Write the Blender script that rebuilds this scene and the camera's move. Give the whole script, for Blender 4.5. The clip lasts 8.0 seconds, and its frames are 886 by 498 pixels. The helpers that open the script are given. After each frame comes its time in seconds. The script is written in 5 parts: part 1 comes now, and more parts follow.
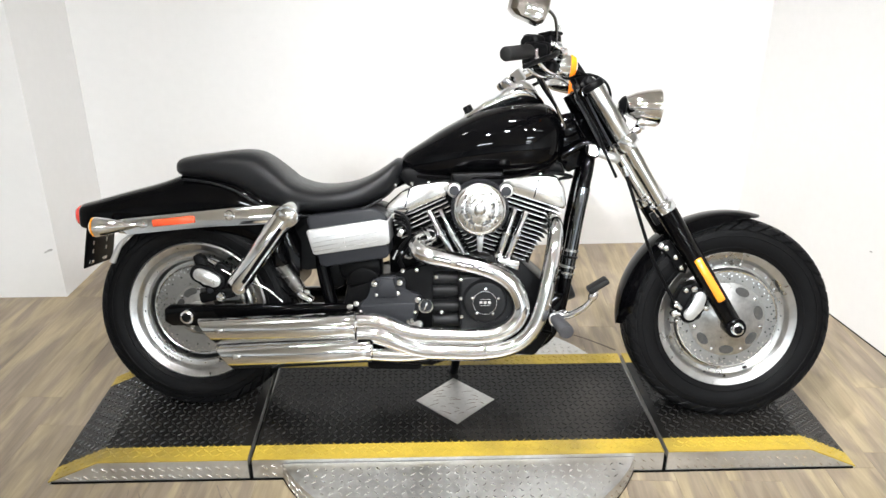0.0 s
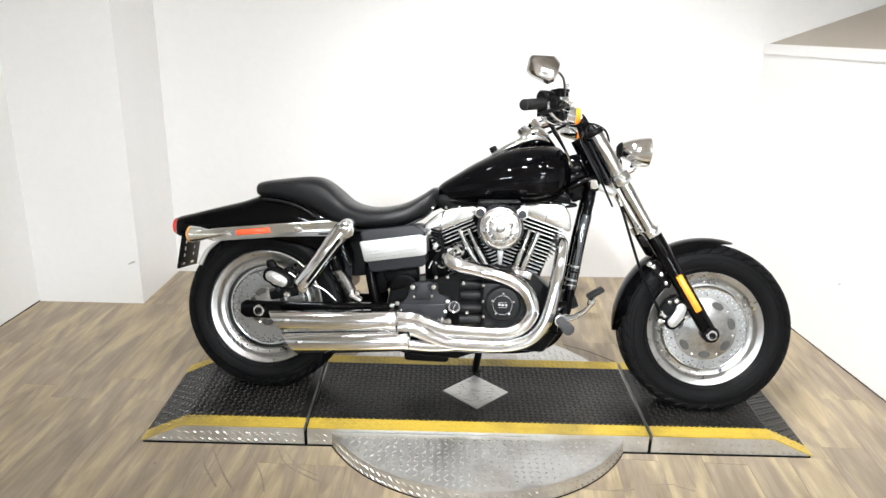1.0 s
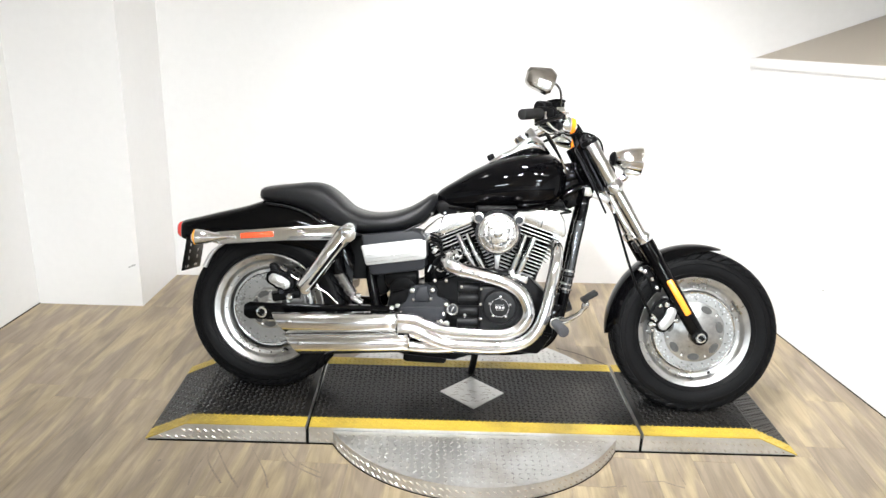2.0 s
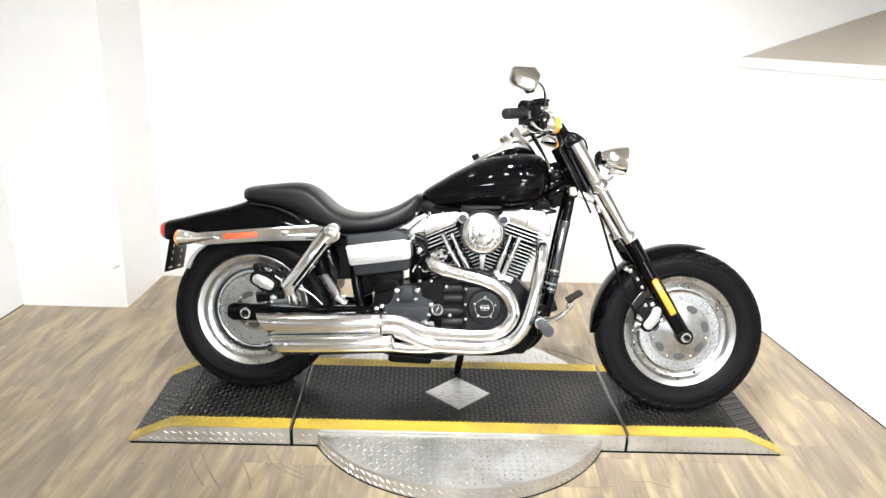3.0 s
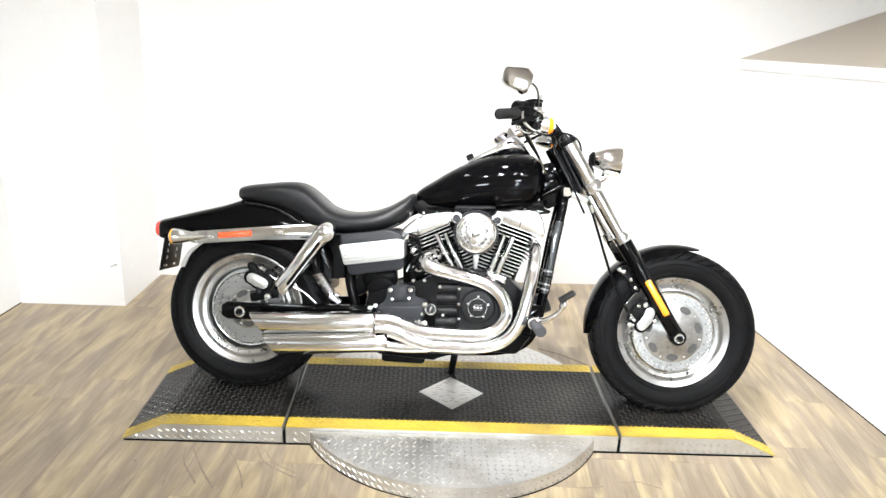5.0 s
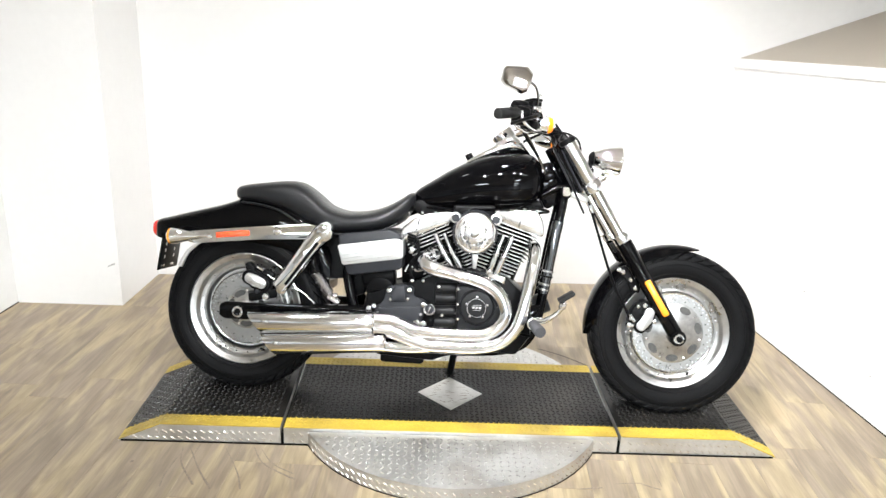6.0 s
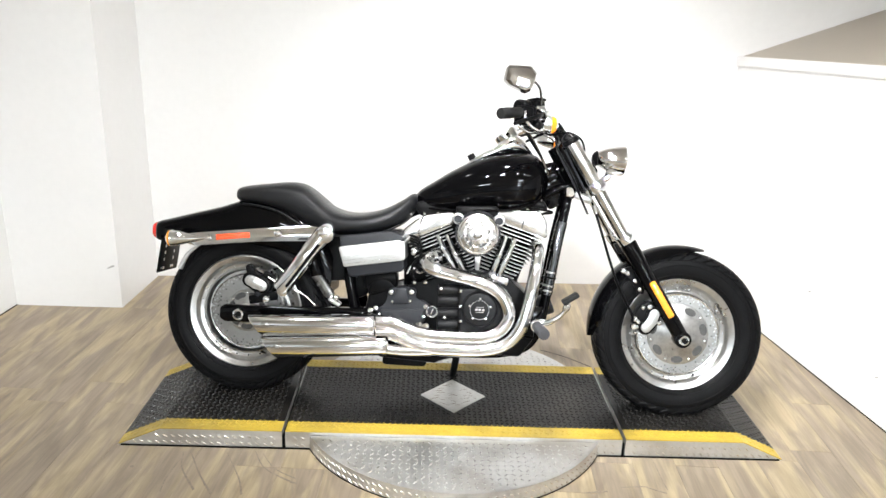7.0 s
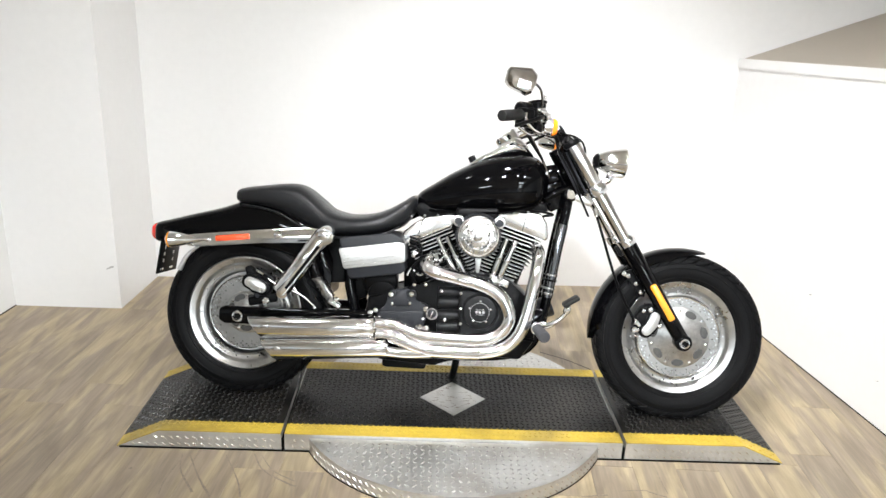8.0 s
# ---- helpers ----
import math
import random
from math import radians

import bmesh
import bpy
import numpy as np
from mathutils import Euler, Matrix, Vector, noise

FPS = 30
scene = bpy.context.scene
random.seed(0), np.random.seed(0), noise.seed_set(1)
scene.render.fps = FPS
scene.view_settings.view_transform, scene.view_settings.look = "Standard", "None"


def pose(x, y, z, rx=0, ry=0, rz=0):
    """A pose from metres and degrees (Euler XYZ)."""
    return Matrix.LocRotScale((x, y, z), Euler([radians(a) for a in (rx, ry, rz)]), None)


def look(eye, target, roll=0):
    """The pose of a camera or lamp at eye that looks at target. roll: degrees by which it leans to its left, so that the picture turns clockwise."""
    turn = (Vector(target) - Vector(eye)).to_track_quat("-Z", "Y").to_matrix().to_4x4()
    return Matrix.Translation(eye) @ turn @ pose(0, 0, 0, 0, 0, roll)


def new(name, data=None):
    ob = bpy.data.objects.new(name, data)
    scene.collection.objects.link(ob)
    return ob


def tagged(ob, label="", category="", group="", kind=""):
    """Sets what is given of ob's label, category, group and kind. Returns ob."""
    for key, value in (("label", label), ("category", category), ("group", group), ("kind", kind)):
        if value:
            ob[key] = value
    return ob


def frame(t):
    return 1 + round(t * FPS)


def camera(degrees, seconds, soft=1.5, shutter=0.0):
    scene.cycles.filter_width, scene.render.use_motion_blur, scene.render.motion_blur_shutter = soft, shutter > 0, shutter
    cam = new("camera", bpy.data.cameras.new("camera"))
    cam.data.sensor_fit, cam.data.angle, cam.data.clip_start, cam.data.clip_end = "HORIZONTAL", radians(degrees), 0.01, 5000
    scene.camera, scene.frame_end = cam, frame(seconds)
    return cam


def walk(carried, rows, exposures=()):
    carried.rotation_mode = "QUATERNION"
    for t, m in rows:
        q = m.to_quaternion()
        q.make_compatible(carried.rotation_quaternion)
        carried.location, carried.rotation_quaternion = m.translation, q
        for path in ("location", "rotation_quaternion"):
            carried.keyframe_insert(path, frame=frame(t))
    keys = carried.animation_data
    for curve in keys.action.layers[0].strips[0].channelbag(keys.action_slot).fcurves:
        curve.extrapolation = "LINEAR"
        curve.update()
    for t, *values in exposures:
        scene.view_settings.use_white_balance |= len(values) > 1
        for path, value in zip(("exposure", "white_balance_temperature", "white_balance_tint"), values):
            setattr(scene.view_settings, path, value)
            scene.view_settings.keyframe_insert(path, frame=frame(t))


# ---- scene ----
cam = camera(61.8, 8.0)
PATH = [
    (0, (0.813, -2.002, 1.48), (0.768, -0.167, 0.685), 0.4),
    (0.1, (0.833, -2.063, 1.497), (0.756, -0.220, 0.723), 0.3),
    (0.2, (0.859, -2.112, 1.512), (0.757, -0.266, 0.748), 0.4),
    (0.3, (0.877, -2.176, 1.524), (0.756, -0.318, 0.794), 1.6),
    (0.4, (0.878, -2.230, 1.533), (0.748, -0.358, 0.838), 1.9),
    (0.5, (0.905, -2.287, 1.538), (0.758, -0.405, 0.877), 1.6),
    (0.7, (0.860, -2.385, 1.540), (0.744, -0.504, 0.869), 2.2),
    (1, (0.813, -2.513, 1.531), (0.703, -0.628, 0.873), 1.6),
    (1.2, (0.789, -2.571, 1.536), (0.671, -0.659, 0.882), 1.4),
    (1.5, (0.769, -2.604, 1.546), (0.669, -0.706, 0.923), 1.9),
    (2, (0.774, -2.6, 1.542), (0.698, -0.706, 0.907), 2.3),
    (3.5, (0.817, -2.584, 1.54), (0.763, -0.688, 0.905), 2.3),
    (4, (0.828, -2.588, 1.539), (0.767, -0.691, 0.907), 2.4),
    (4.5, (0.84, -2.593, 1.538), (0.774, -0.697, 0.907), 2.5),
    (6, (0.841, -2.58, 1.537), (0.777, -0.684, 0.903), 2.6),
    (6.5, (0.83, -2.564, 1.541), (0.77, -0.67, 0.902), 2.7),
    (7, (0.831, -2.55, 1.538), (0.767, -0.655, 0.9), 2.4),
    (7.5, (0.832, -2.542, 1.539), (0.766, -0.648, 0.901), 2.4),
    (8, (0.828, -2.541, 1.54), (0.765, -0.645, 0.904), 2.6),
]
EXPOSURES = [(0.0, -0.66), (0.5, -0.60), (1.0, -0.56), (1.5, -0.48), (2.0, -0.41), (3.5, -0.17), (4.5, -0.15), (6.0, -0.25), (7.0, -0.43), (8.0, -0.57)]
walk(cam, [(t, look(eye, target, roll)) for t, eye, target, roll in PATH], EXPOSURES)

# ---- light ----
world = bpy.data.worlds.new("world")
scene.world = world
world.use_nodes = True
world.node_tree.nodes["Background"].inputs[0].default_value = (0.9, 0.95, 1.0, 1)
world.node_tree.nodes["Background"].inputs[1].default_value = 0.05
H = 0.073          # top of the display platform
TABLE_H = 0.058    # top of the turntable
BASE = 0.064       # foot of the motorcycle's own frame of reference
CEIL = 2.9


def area_lamp(x, y, z, w, d, watts, color=(1.0, 0.96, 0.9), target=None):
    data = bpy.data.lights.new("lamp_light", "AREA")
    data.shape, data.size, data.size_y, data.energy, data.color = "RECTANGLE", w, d, watts, color
    ob = new("lamp_light", data)
    ob.matrix_world = look((x, y, z), target or (x, y + 0.001, 0))
    return ob


# ---- materials ----
def mat(name, base, rough=0.5, metal=0.0, vary=0.15, scale=8.0, fine=120.0, bump=0.0, bump_scale=300.0,
        coat=0.0, spec=0.5, rough_vary=0.1, per_object=0.0, emit=None, trans=0.0, stain=None, stain_amount=0.0):
    m = bpy.data.materials.new(name)
    m.use_nodes = True
    nt = m.node_tree
    b = nt.nodes["Principled BSDF"]
    tc = nt.nodes.new("ShaderNodeTexCoord")
    n1 = nt.nodes.new("ShaderNodeTexNoise")
    n1.inputs["Scale"].default_value, n1.inputs["Detail"].default_value = scale, 4
    n2 = nt.nodes.new("ShaderNodeTexNoise")
    n2.inputs["Scale"].default_value, n2.inputs["Detail"].default_value = fine, 3
    for n in (n1, n2):
        nt.links.new(tc.outputs["Object"], n.inputs["Vector"])
    add = nt.nodes.new("ShaderNodeMath")
    add.operation = "ADD"
    nt.links.new(n1.outputs["Fac"], add.inputs[0])
    nt.links.new(n2.outputs["Fac"], add.inputs[1])
    fac = add.outputs[0]
    if per_object:
        info = nt.nodes.new("ShaderNodeObjectInfo")
        mix = nt.nodes.new("ShaderNodeMath")
        mix.operation = "MULTIPLY_ADD"
        nt.links.new(info.outputs["Random"], mix.inputs[0])
        mix.inputs[1].default_value = per_object
        nt.links.new(fac, mix.inputs[2])
        fac = mix.outputs[0]
    ramp = nt.nodes.new("ShaderNodeMapRange")
    ramp.inputs["From Min"].default_value, ramp.inputs["From Max"].default_value = 0.6, 1.4 + per_object
    ramp.inputs["To Min"].default_value, ramp.inputs["To Max"].default_value = 1 - vary, 1 + vary
    nt.links.new(fac, ramp.inputs["Value"])
    mul = nt.nodes.new("ShaderNodeVectorMath")
    mul.operation = "SCALE"
    mul.inputs[0].default_value = base
    nt.links.new(ramp.outputs[0], mul.inputs["Scale"])
    col = mul.outputs[0]
    if stain:
        n3 = nt.nodes.new("ShaderNodeTexNoise")
        n3.inputs["Scale"].default_value, n3.inputs["Detail"].default_value = scale * 0.6, 8
        nt.links.new(tc.outputs["Object"], n3.inputs["Vector"])
        r3 = nt.nodes.new("ShaderNodeMapRange")
        r3.inputs["From Min"].default_value, r3.inputs["From Max"].default_value = 0.5, 0.72
        r3.inputs["To Max"].default_value = stain_amount
        nt.links.new(n3.outputs["Fac"], r3.inputs["Value"])
        mx = nt.nodes.new("ShaderNodeMix")
        mx.data_type = "RGBA"
        nt.links.new(r3.outputs[0], mx.inputs[0])
        nt.links.new(col, mx.inputs[6])
        mx.inputs[7].default_value = (*stain, 1)
        col = mx.outputs[2]
    nt.links.new(col, b.inputs["Base Color"])
    rr = nt.nodes.new("ShaderNodeMapRange")
    rr.inputs["From Min"].default_value, rr.inputs["From Max"].default_value = 0.6, 1.4
    rr.inputs["To Min"].default_value, rr.inputs["To Max"].default_value = rough * (1 - rough_vary), min(1, rough * (1 + rough_vary))
    nt.links.new(add.outputs[0], rr.inputs["Value"])
    nt.links.new(rr.outputs[0], b.inputs["Roughness"])
    b.inputs["Metallic"].default_value = metal
    b.inputs["Specular IOR Level"].default_value = spec
    b.inputs["Coat Weight"].default_value = coat
    b.inputs["Coat Roughness"].default_value = 0.03
    b.inputs["Transmission Weight"].default_value = trans
    if bump:
        n4 = nt.nodes.new("ShaderNodeTexNoise")
        n4.inputs["Scale"].default_value, n4.inputs["Detail"].default_value = bump_scale, 3
        nt.links.new(tc.outputs["Object"], n4.inputs["Vector"])
        bp = nt.nodes.new("ShaderNodeBump")
        bp.inputs["Strength"].default_value, bp.inputs["Distance"].default_value = bump, 0.002
        nt.links.new(n4.outputs["Fac"], bp.inputs["Height"])
        nt.links.new(bp.outputs[0], b.inputs["Normal"])
    if emit:
        b.inputs["Emission Color"].default_value, b.inputs["Emission Strength"].default_value = (*emit[0], 1), emit[1]
    return m


def wood_material():
    """Worn vinyl planks with long grain streaks; each plank takes its own tone and stretch of grain."""
    m = bpy.data.materials.new("worn_wood_vinyl")
    m.use_nodes = True
    nt = m.node_tree
    b = nt.nodes["Principled BSDF"]
    tc, info = nt.nodes.new("ShaderNodeTexCoord"), nt.nodes.new("ShaderNodeObjectInfo")
    shift = nt.nodes.new("ShaderNodeVectorMath")
    shift.operation = "SCALE"
    shift.inputs[0].default_value = (31, 57, 0)
    nt.links.new(info.outputs["Random"], shift.inputs["Scale"])
    vec = nt.nodes.new("ShaderNodeVectorMath")
    nt.links.new(tc.outputs["Object"], vec.inputs[0])
    nt.links.new(shift.outputs[0], vec.inputs[1])

    def streak(sx, sy, detail, dist):
        mp = nt.nodes.new("ShaderNodeMapping")
        mp.inputs["Scale"].default_value = (sx, sy, 1)
        nt.links.new(vec.outputs[0], mp.inputs[0])
        n = nt.nodes.new("ShaderNodeTexNoise")
        n.inputs["Scale"].default_value, n.inputs["Detail"].default_value, n.inputs["Distortion"].default_value = 1, detail, dist
        nt.links.new(mp.outputs[0], n.inputs["Vector"])
        return n
    hue, tone, grain, stain = streak(11, 2.0, 4, 1.0), streak(24, 3.2, 6, 0.9), streak(130, 6, 5, 0.4), streak(3.0, 2.0, 5, 0.8)

    def spread(node, lo, hi, to_lo, to_hi):
        mr = nt.nodes.new("ShaderNodeMapRange")
        mr.interpolation_type = "SMOOTHSTEP"
        mr.inputs["From Min"].default_value, mr.inputs["From Max"].default_value = lo, hi
        mr.inputs["To Min"].default_value, mr.inputs["To Max"].default_value = to_lo, to_hi
        nt.links.new(node, mr.inputs["Value"])
        return mr.outputs[0]
    own = nt.nodes.new("ShaderNodeMath")
    own.operation = "MULTIPLY_ADD"
    nt.links.new(info.outputs["Random"], own.inputs[0])
    own.inputs[1].default_value = 0.13
    nt.links.new(hue.outputs["Fac"], own.inputs[2])
    mix = nt.nodes.new("ShaderNodeMix")
    mix.data_type = "RGBA"
    nt.links.new(spread(own.outputs[0], 0.45, 0.68, 0, 1), mix.inputs[0])
    mix.inputs[6].default_value, mix.inputs[7].default_value = (0.285, 0.227, 0.168, 1), (0.415, 0.330, 0.210, 1)
    col = mix.outputs[2]
    for node, lo, hi, t0, t1 in ((tone, 0.36, 0.62, 0.87, 1.08), (grain, 0.35, 0.65, 0.93, 1.05), (stain, 0.28, 0.50, 0.84, 1.03)):
        mul = nt.nodes.new("ShaderNodeVectorMath")
        mul.operation = "SCALE"
        nt.links.new(col, mul.inputs[0])
        nt.links.new(spread(node.outputs["Fac"], lo, hi, t0, t1), mul.inputs["Scale"])
        col = mul.outputs[0]
    nt.links.new(mul.outputs[0], b.inputs["Base Color"])
    b.inputs["Roughness"].default_value = 0.42
    bp = nt.nodes.new("ShaderNodeBump")
    bp.inputs["Strength"].default_value, bp.inputs["Distance"].default_value = 0.15, 0.001
    nt.links.new(grain.outputs["Fac"], bp.inputs["Height"])
    nt.links.new(bp.outputs[0], b.inputs["Normal"])
    return m


WALL = mat("white_wall_paint", (0.84, 0.83, 0.82), 0.6, vary=0.02, scale=1.5, fine=30, bump=0.02, bump_scale=150, stain=(0.66, 0.64, 0.61), stain_amount=0.10)
BEIGE = mat("beige_paint", (0.50, 0.445, 0.375), 0.6, vary=0.05, scale=2, bump=0.05)
DIM = mat("pale_showroom_paint", (0.70, 0.715, 0.73), 0.7, vary=0.12, scale=0.8)
CEILING = mat("ceiling_paint", (0.77, 0.765, 0.755), 0.8, vary=0.05, scale=1)
WOOD = wood_material()
SUBFLOOR = mat("dark_joint", (0.16, 0.12, 0.08), 0.9)
CRACK = mat("dark_floor_crack", (0.10, 0.075, 0.055), 0.7, vary=0.3, scale=30)
SCRATCH = mat("dark_floor_scratch", (0.255, 0.205, 0.160), 0.6, vary=0.35, scale=30)
CHROME = mat("chrome", (0.87, 0.885, 0.90), 0.045, 1.0, vary=0.02, rough_vary=0.6, scale=20)
ALU = mat("cast_aluminium", (0.76, 0.76, 0.75), 0.32, 1.0, vary=0.08, scale=30, fine=400, rough_vary=0.3)
BRIGHT = mat("polished_aluminium", (0.70, 0.70, 0.695), 0.24, 1.0, vary=0.05, scale=40, rough_vary=0.3)
SILVER = mat("silver_paint", (0.58, 0.58, 0.575), 0.32, 0.7, vary=0.04, scale=30, coat=0.3)
STEEL = mat("rotor_steel", (0.56, 0.555, 0.545), 0.26, 1.0, vary=0.06, scale=15, fine=80, rough_vary=0.2)
PAINT = mat("gloss_black_paint", (0.0015, 0.0015, 0.0018), 0.04, 0.0, vary=0.1, spec=0.16)
BLACK = mat("black_powder_coat", (0.0035, 0.0035, 0.0038), 0.36, 0.0, vary=0.2, scale=40, bump=0.08, bump_scale=500, spec=0.09)
SATINBLACK = mat("satin_black_cover", (0.0095, 0.0097, 0.0105), 0.40, 0.0, vary=0.15, scale=30, bump=0.1, bump_scale=700, spec=0.2)
GREYCOAT = mat("wrinkle_grey_coat", (0.018, 0.019, 0.0225), 0.42, 0.0, vary=0.12, scale=30, bump=0.15, bump_scale=900, spec=0.25)
RUBBER = mat("tyre_rubber", (0.0052, 0.0052, 0.0056), 0.48, 0.0, vary=0.3, scale=14, bump=0.1, bump_scale=400, spec=0.09)
GRIP = mat("grip_rubber", (0.010, 0.0098, 0.0098), 0.6, 0.0, vary=0.2, scale=30, spec=0.25)
LEATHER = mat("seat_vinyl", (0.0085, 0.0088, 0.0098), 0.31, 0.0, vary=0.15, scale=20, bump=0.3, bump_scale=500, spec=0.28)
RED = mat("red_lens", (0.80, 0.03, 0.02), 0.12, 0.0, vary=0.1, coat=1.0)
def turned_alloy():
    """Lathe-turned alloy: fine rings round the axle and cloudy dull patches."""
    m = mat("satin_wheel_alloy", (0.50, 0.50, 0.495), 0.30, 1.0, vary=0.16, scale=9, fine=45, rough_vary=0.25)
    nt = m.node_tree
    b = nt.nodes["Principled BSDF"]
    tc = nt.nodes.new("ShaderNodeTexCoord")
    off, flat, size = nt.nodes.new("ShaderNodeVectorMath"), nt.nodes.new("ShaderNodeVectorMath"), nt.nodes.new("ShaderNodeVectorMath")
    off.operation, flat.operation, size.operation = "SUBTRACT", "MULTIPLY", "LENGTH"
    off.inputs[1].default_value, flat.inputs[1].default_value = (0.5, 0.5, 0.5), (1, 0, 1)
    nt.links.new(tc.outputs["Generated"], off.inputs[0])
    nt.links.new(off.outputs[0], flat.inputs[0])
    nt.links.new(flat.outputs[0], size.inputs[0])
    ringnoise = nt.nodes.new("ShaderNodeTexNoise")
    ringnoise.noise_dimensions = "1D"
    ringnoise.inputs["Scale"].default_value, ringnoise.inputs["Detail"].default_value = 95, 3
    nt.links.new(size.outputs["Value"], ringnoise.inputs["W"])
    bp = nt.nodes.new("ShaderNodeBump")
    bp.inputs["Strength"].default_value, bp.inputs["Distance"].default_value = 0.30, 0.0012
    nt.links.new(ringnoise.outputs["Fac"], bp.inputs["Height"])
    nt.links.new(bp.outputs[0], b.inputs["Normal"])
    return m


WHEEL_ALU = turned_alloy()
PIPE_CHROME = mat("exhaust_chrome", (0.87, 0.88, 0.89), 0.10, 1.0, vary=0.03, rough_vary=0.3, scale=20)
# chrome with a darkened base, for the greyer reflections on the headlight
HEADCHROME = mat("darkened_headlight_chrome", (0.70, 0.69, 0.67), 0.05, 1.0, vary=0.03, rough_vary=0.4, scale=20)
BLACKCHROME = mat("black_chrome", (0.16, 0.165, 0.175), 0.06, 1.0, vary=0.05, scale=20)
SLOTGREY = mat("shaded_alloy", (0.085, 0.083, 0.08), 0.4, 0.6, vary=0.2, scale=60)
HALL_BAND = mat("dark_grey_reflection_band", (0.035, 0.036, 0.04), 0.5, vary=0.2, scale=1.5)
PEGRUBBER = mat("grey_peg_rubber", (0.055, 0.055, 0.06), 0.55, 0.0, vary=0.15, scale=40, spec=0.3)
ROTOR = mat("dull_rotor_steel", (0.33, 0.325, 0.315), 0.30, 1.0, vary=0.10, scale=15, fine=80, rough_vary=0.2)
CARRIER = mat("cast_rotor_alloy", (0.44, 0.44, 0.435), 0.36, 1.0, vary=0.28, scale=22, fine=70, rough_vary=0.3)
MATLUG = mat("worn_tread_lug", (0.020, 0.019, 0.018), 0.22, 0.0, vary=0.5, scale=7, fine=90, spec=0.5)
SMOKED = mat("dark_tinted_chrome", (0.38, 0.355, 0.325), 0.15, 1.0, vary=0.05, scale=20)
SATIN = mat("satin_chrome", (0.82, 0.82, 0.81), 0.2, 1.0, vary=0.05, scale=25, rough_vary=0.4)
AMBER = mat("amber_lens", (0.95, 0.36, 0.02), 0.12, 0.0, vary=0.08, coat=1.0)
AMBER_LIT = mat("lit_amber_lens", (0.90, 0.22, 0.01), 0.12, 0.0, vary=0.25, scale=30, coat=1.0, emit=((1.0, 0.30, 0.02), 0.75))
ORANGE_REFL = mat("red_reflector", (0.85, 0.10, 0.03), 0.2, 0.0, vary=0.15, scale=200, coat=1.0)
MATBLACK = mat("worn_black_tread_paint", (0.0062, 0.0060, 0.0058), 0.34, 0.0, vary=0.35, scale=6, fine=60, stain=(0.045, 0.040, 0.035), stain_amount=0.5, spec=0.21)
YELLOW = mat("yellow_safety_paint", (0.56, 0.40, 0.055), 0.45, 0.0, vary=0.12, scale=7, fine=90, stain=(0.16, 0.12, 0.04), stain_amount=0.7)
SCUFF = mat("grey_wall_scuff", (0.42, 0.41, 0.40), 0.7, vary=0.3, scale=60)
PLATE = mat("aluminium_tread_plate", (0.64, 0.635, 0.62), 0.52, 1.0, vary=0.18, scale=6, fine=80, rough_vary=0.35, stain=(0.30, 0.26, 0.21), stain_amount=0.6)
TREADLUG = mat("bright_tread_lug", (0.93, 0.92, 0.90), 0.22, 1.0, vary=0.08, scale=30)
GLASS = mat("lamp_glass", (0.95, 0.95, 0.95), 0.03, 0.0, vary=0.02, trans=0.9)
MIRROR = mat("mirror_glass", (0.9, 0.9, 0.9), 0.02, 1.0, vary=0.01)
# near-black that stands in for the shade in gaps and recesses
RECESS_SHADE = mat("recess_shade", (0.004, 0.004, 0.004), 0.8, spec=0.1)
LAMP_ON = mat("lamp_diffuser", (0.9, 0.9, 0.9), 0.5, emit=((1.0, 0.95, 0.88), 12.0))
SPOT_ON = mat("spotlight_diffuser", (0.9, 0.9, 0.9), 0.5, emit=((1.0, 0.97, 0.92), 30.0))

# ---- mesh helpers ----
ORIGIN = {}


def thing(name, x, y, z, label, category, yaw=0.0, group=""):
    ob = new(name)
    ob.matrix_world = pose(x, y, z, 0, 0, yaw)
    ORIGIN[ob.name] = Vector((x, y, z))
    return tagged(ob, label, category, group)


def finish(ob, mats, smooth):
    for m in mats:
        ob.data.materials.append(m)
    if smooth:
        ob.data.shade_smooth()
        ob.data.set_sharp_from_angle(angle=radians(38))
    return ob


def root(ob):
    while ob.parent:
        ob = ob.parent
    return ob


def part(name, bm, material, parent, label="", smooth=True, kind="", local=False):
    """Links a bmesh as one mesh object under a thing or under a part; world metres unless local."""
    if not local:
        top = root(parent)
        if top.type == "EMPTY":
            bm.transform(Matrix.Translation(-ORIGIN[top.name]))
    bmesh.ops.recalc_face_normals(bm, faces=bm.faces)
    me = bpy.data.meshes.new(name)
    bm.to_mesh(me)
    bm.free()
    ob = new(name, me)
    ob.parent = parent
    finish(ob, material if isinstance(material, (list, tuple)) else [material], smooth)
    return tagged(ob, label, kind=kind)


def solo(name, bm, material, label="", category="", kind="", smooth=False, group=""):
    bmesh.ops.recalc_face_normals(bm, faces=bm.faces)
    me = bpy.data.meshes.new(name)
    bm.to_mesh(me)
    bm.free()
    ob = finish(new(name, me), [material], smooth)
    return tagged(ob, label, category, group, kind)


def join(*bms):
    out = bmesh.new()
    for bm in bms:
        me = bpy.data.meshes.new("tmp")
        bm.to_mesh(me)
        bm.free()
        out.from_mesh(me)
        bpy.data.meshes.remove(me)
    return out


def box(c, size, rot=(0, 0, 0), bevel=0.0, seg=2):
    bm = bmesh.new()
    bmesh.ops.create_cube(bm, size=1.0)
    bm.transform(Matrix.Diagonal((*size, 1)))
    if bevel:
        bmesh.ops.bevel(bm, geom=bm.edges[:], offset=bevel, segments=seg, affect="EDGES", profile=0.5)
    bm.transform(pose(*c, *rot))
    return bm


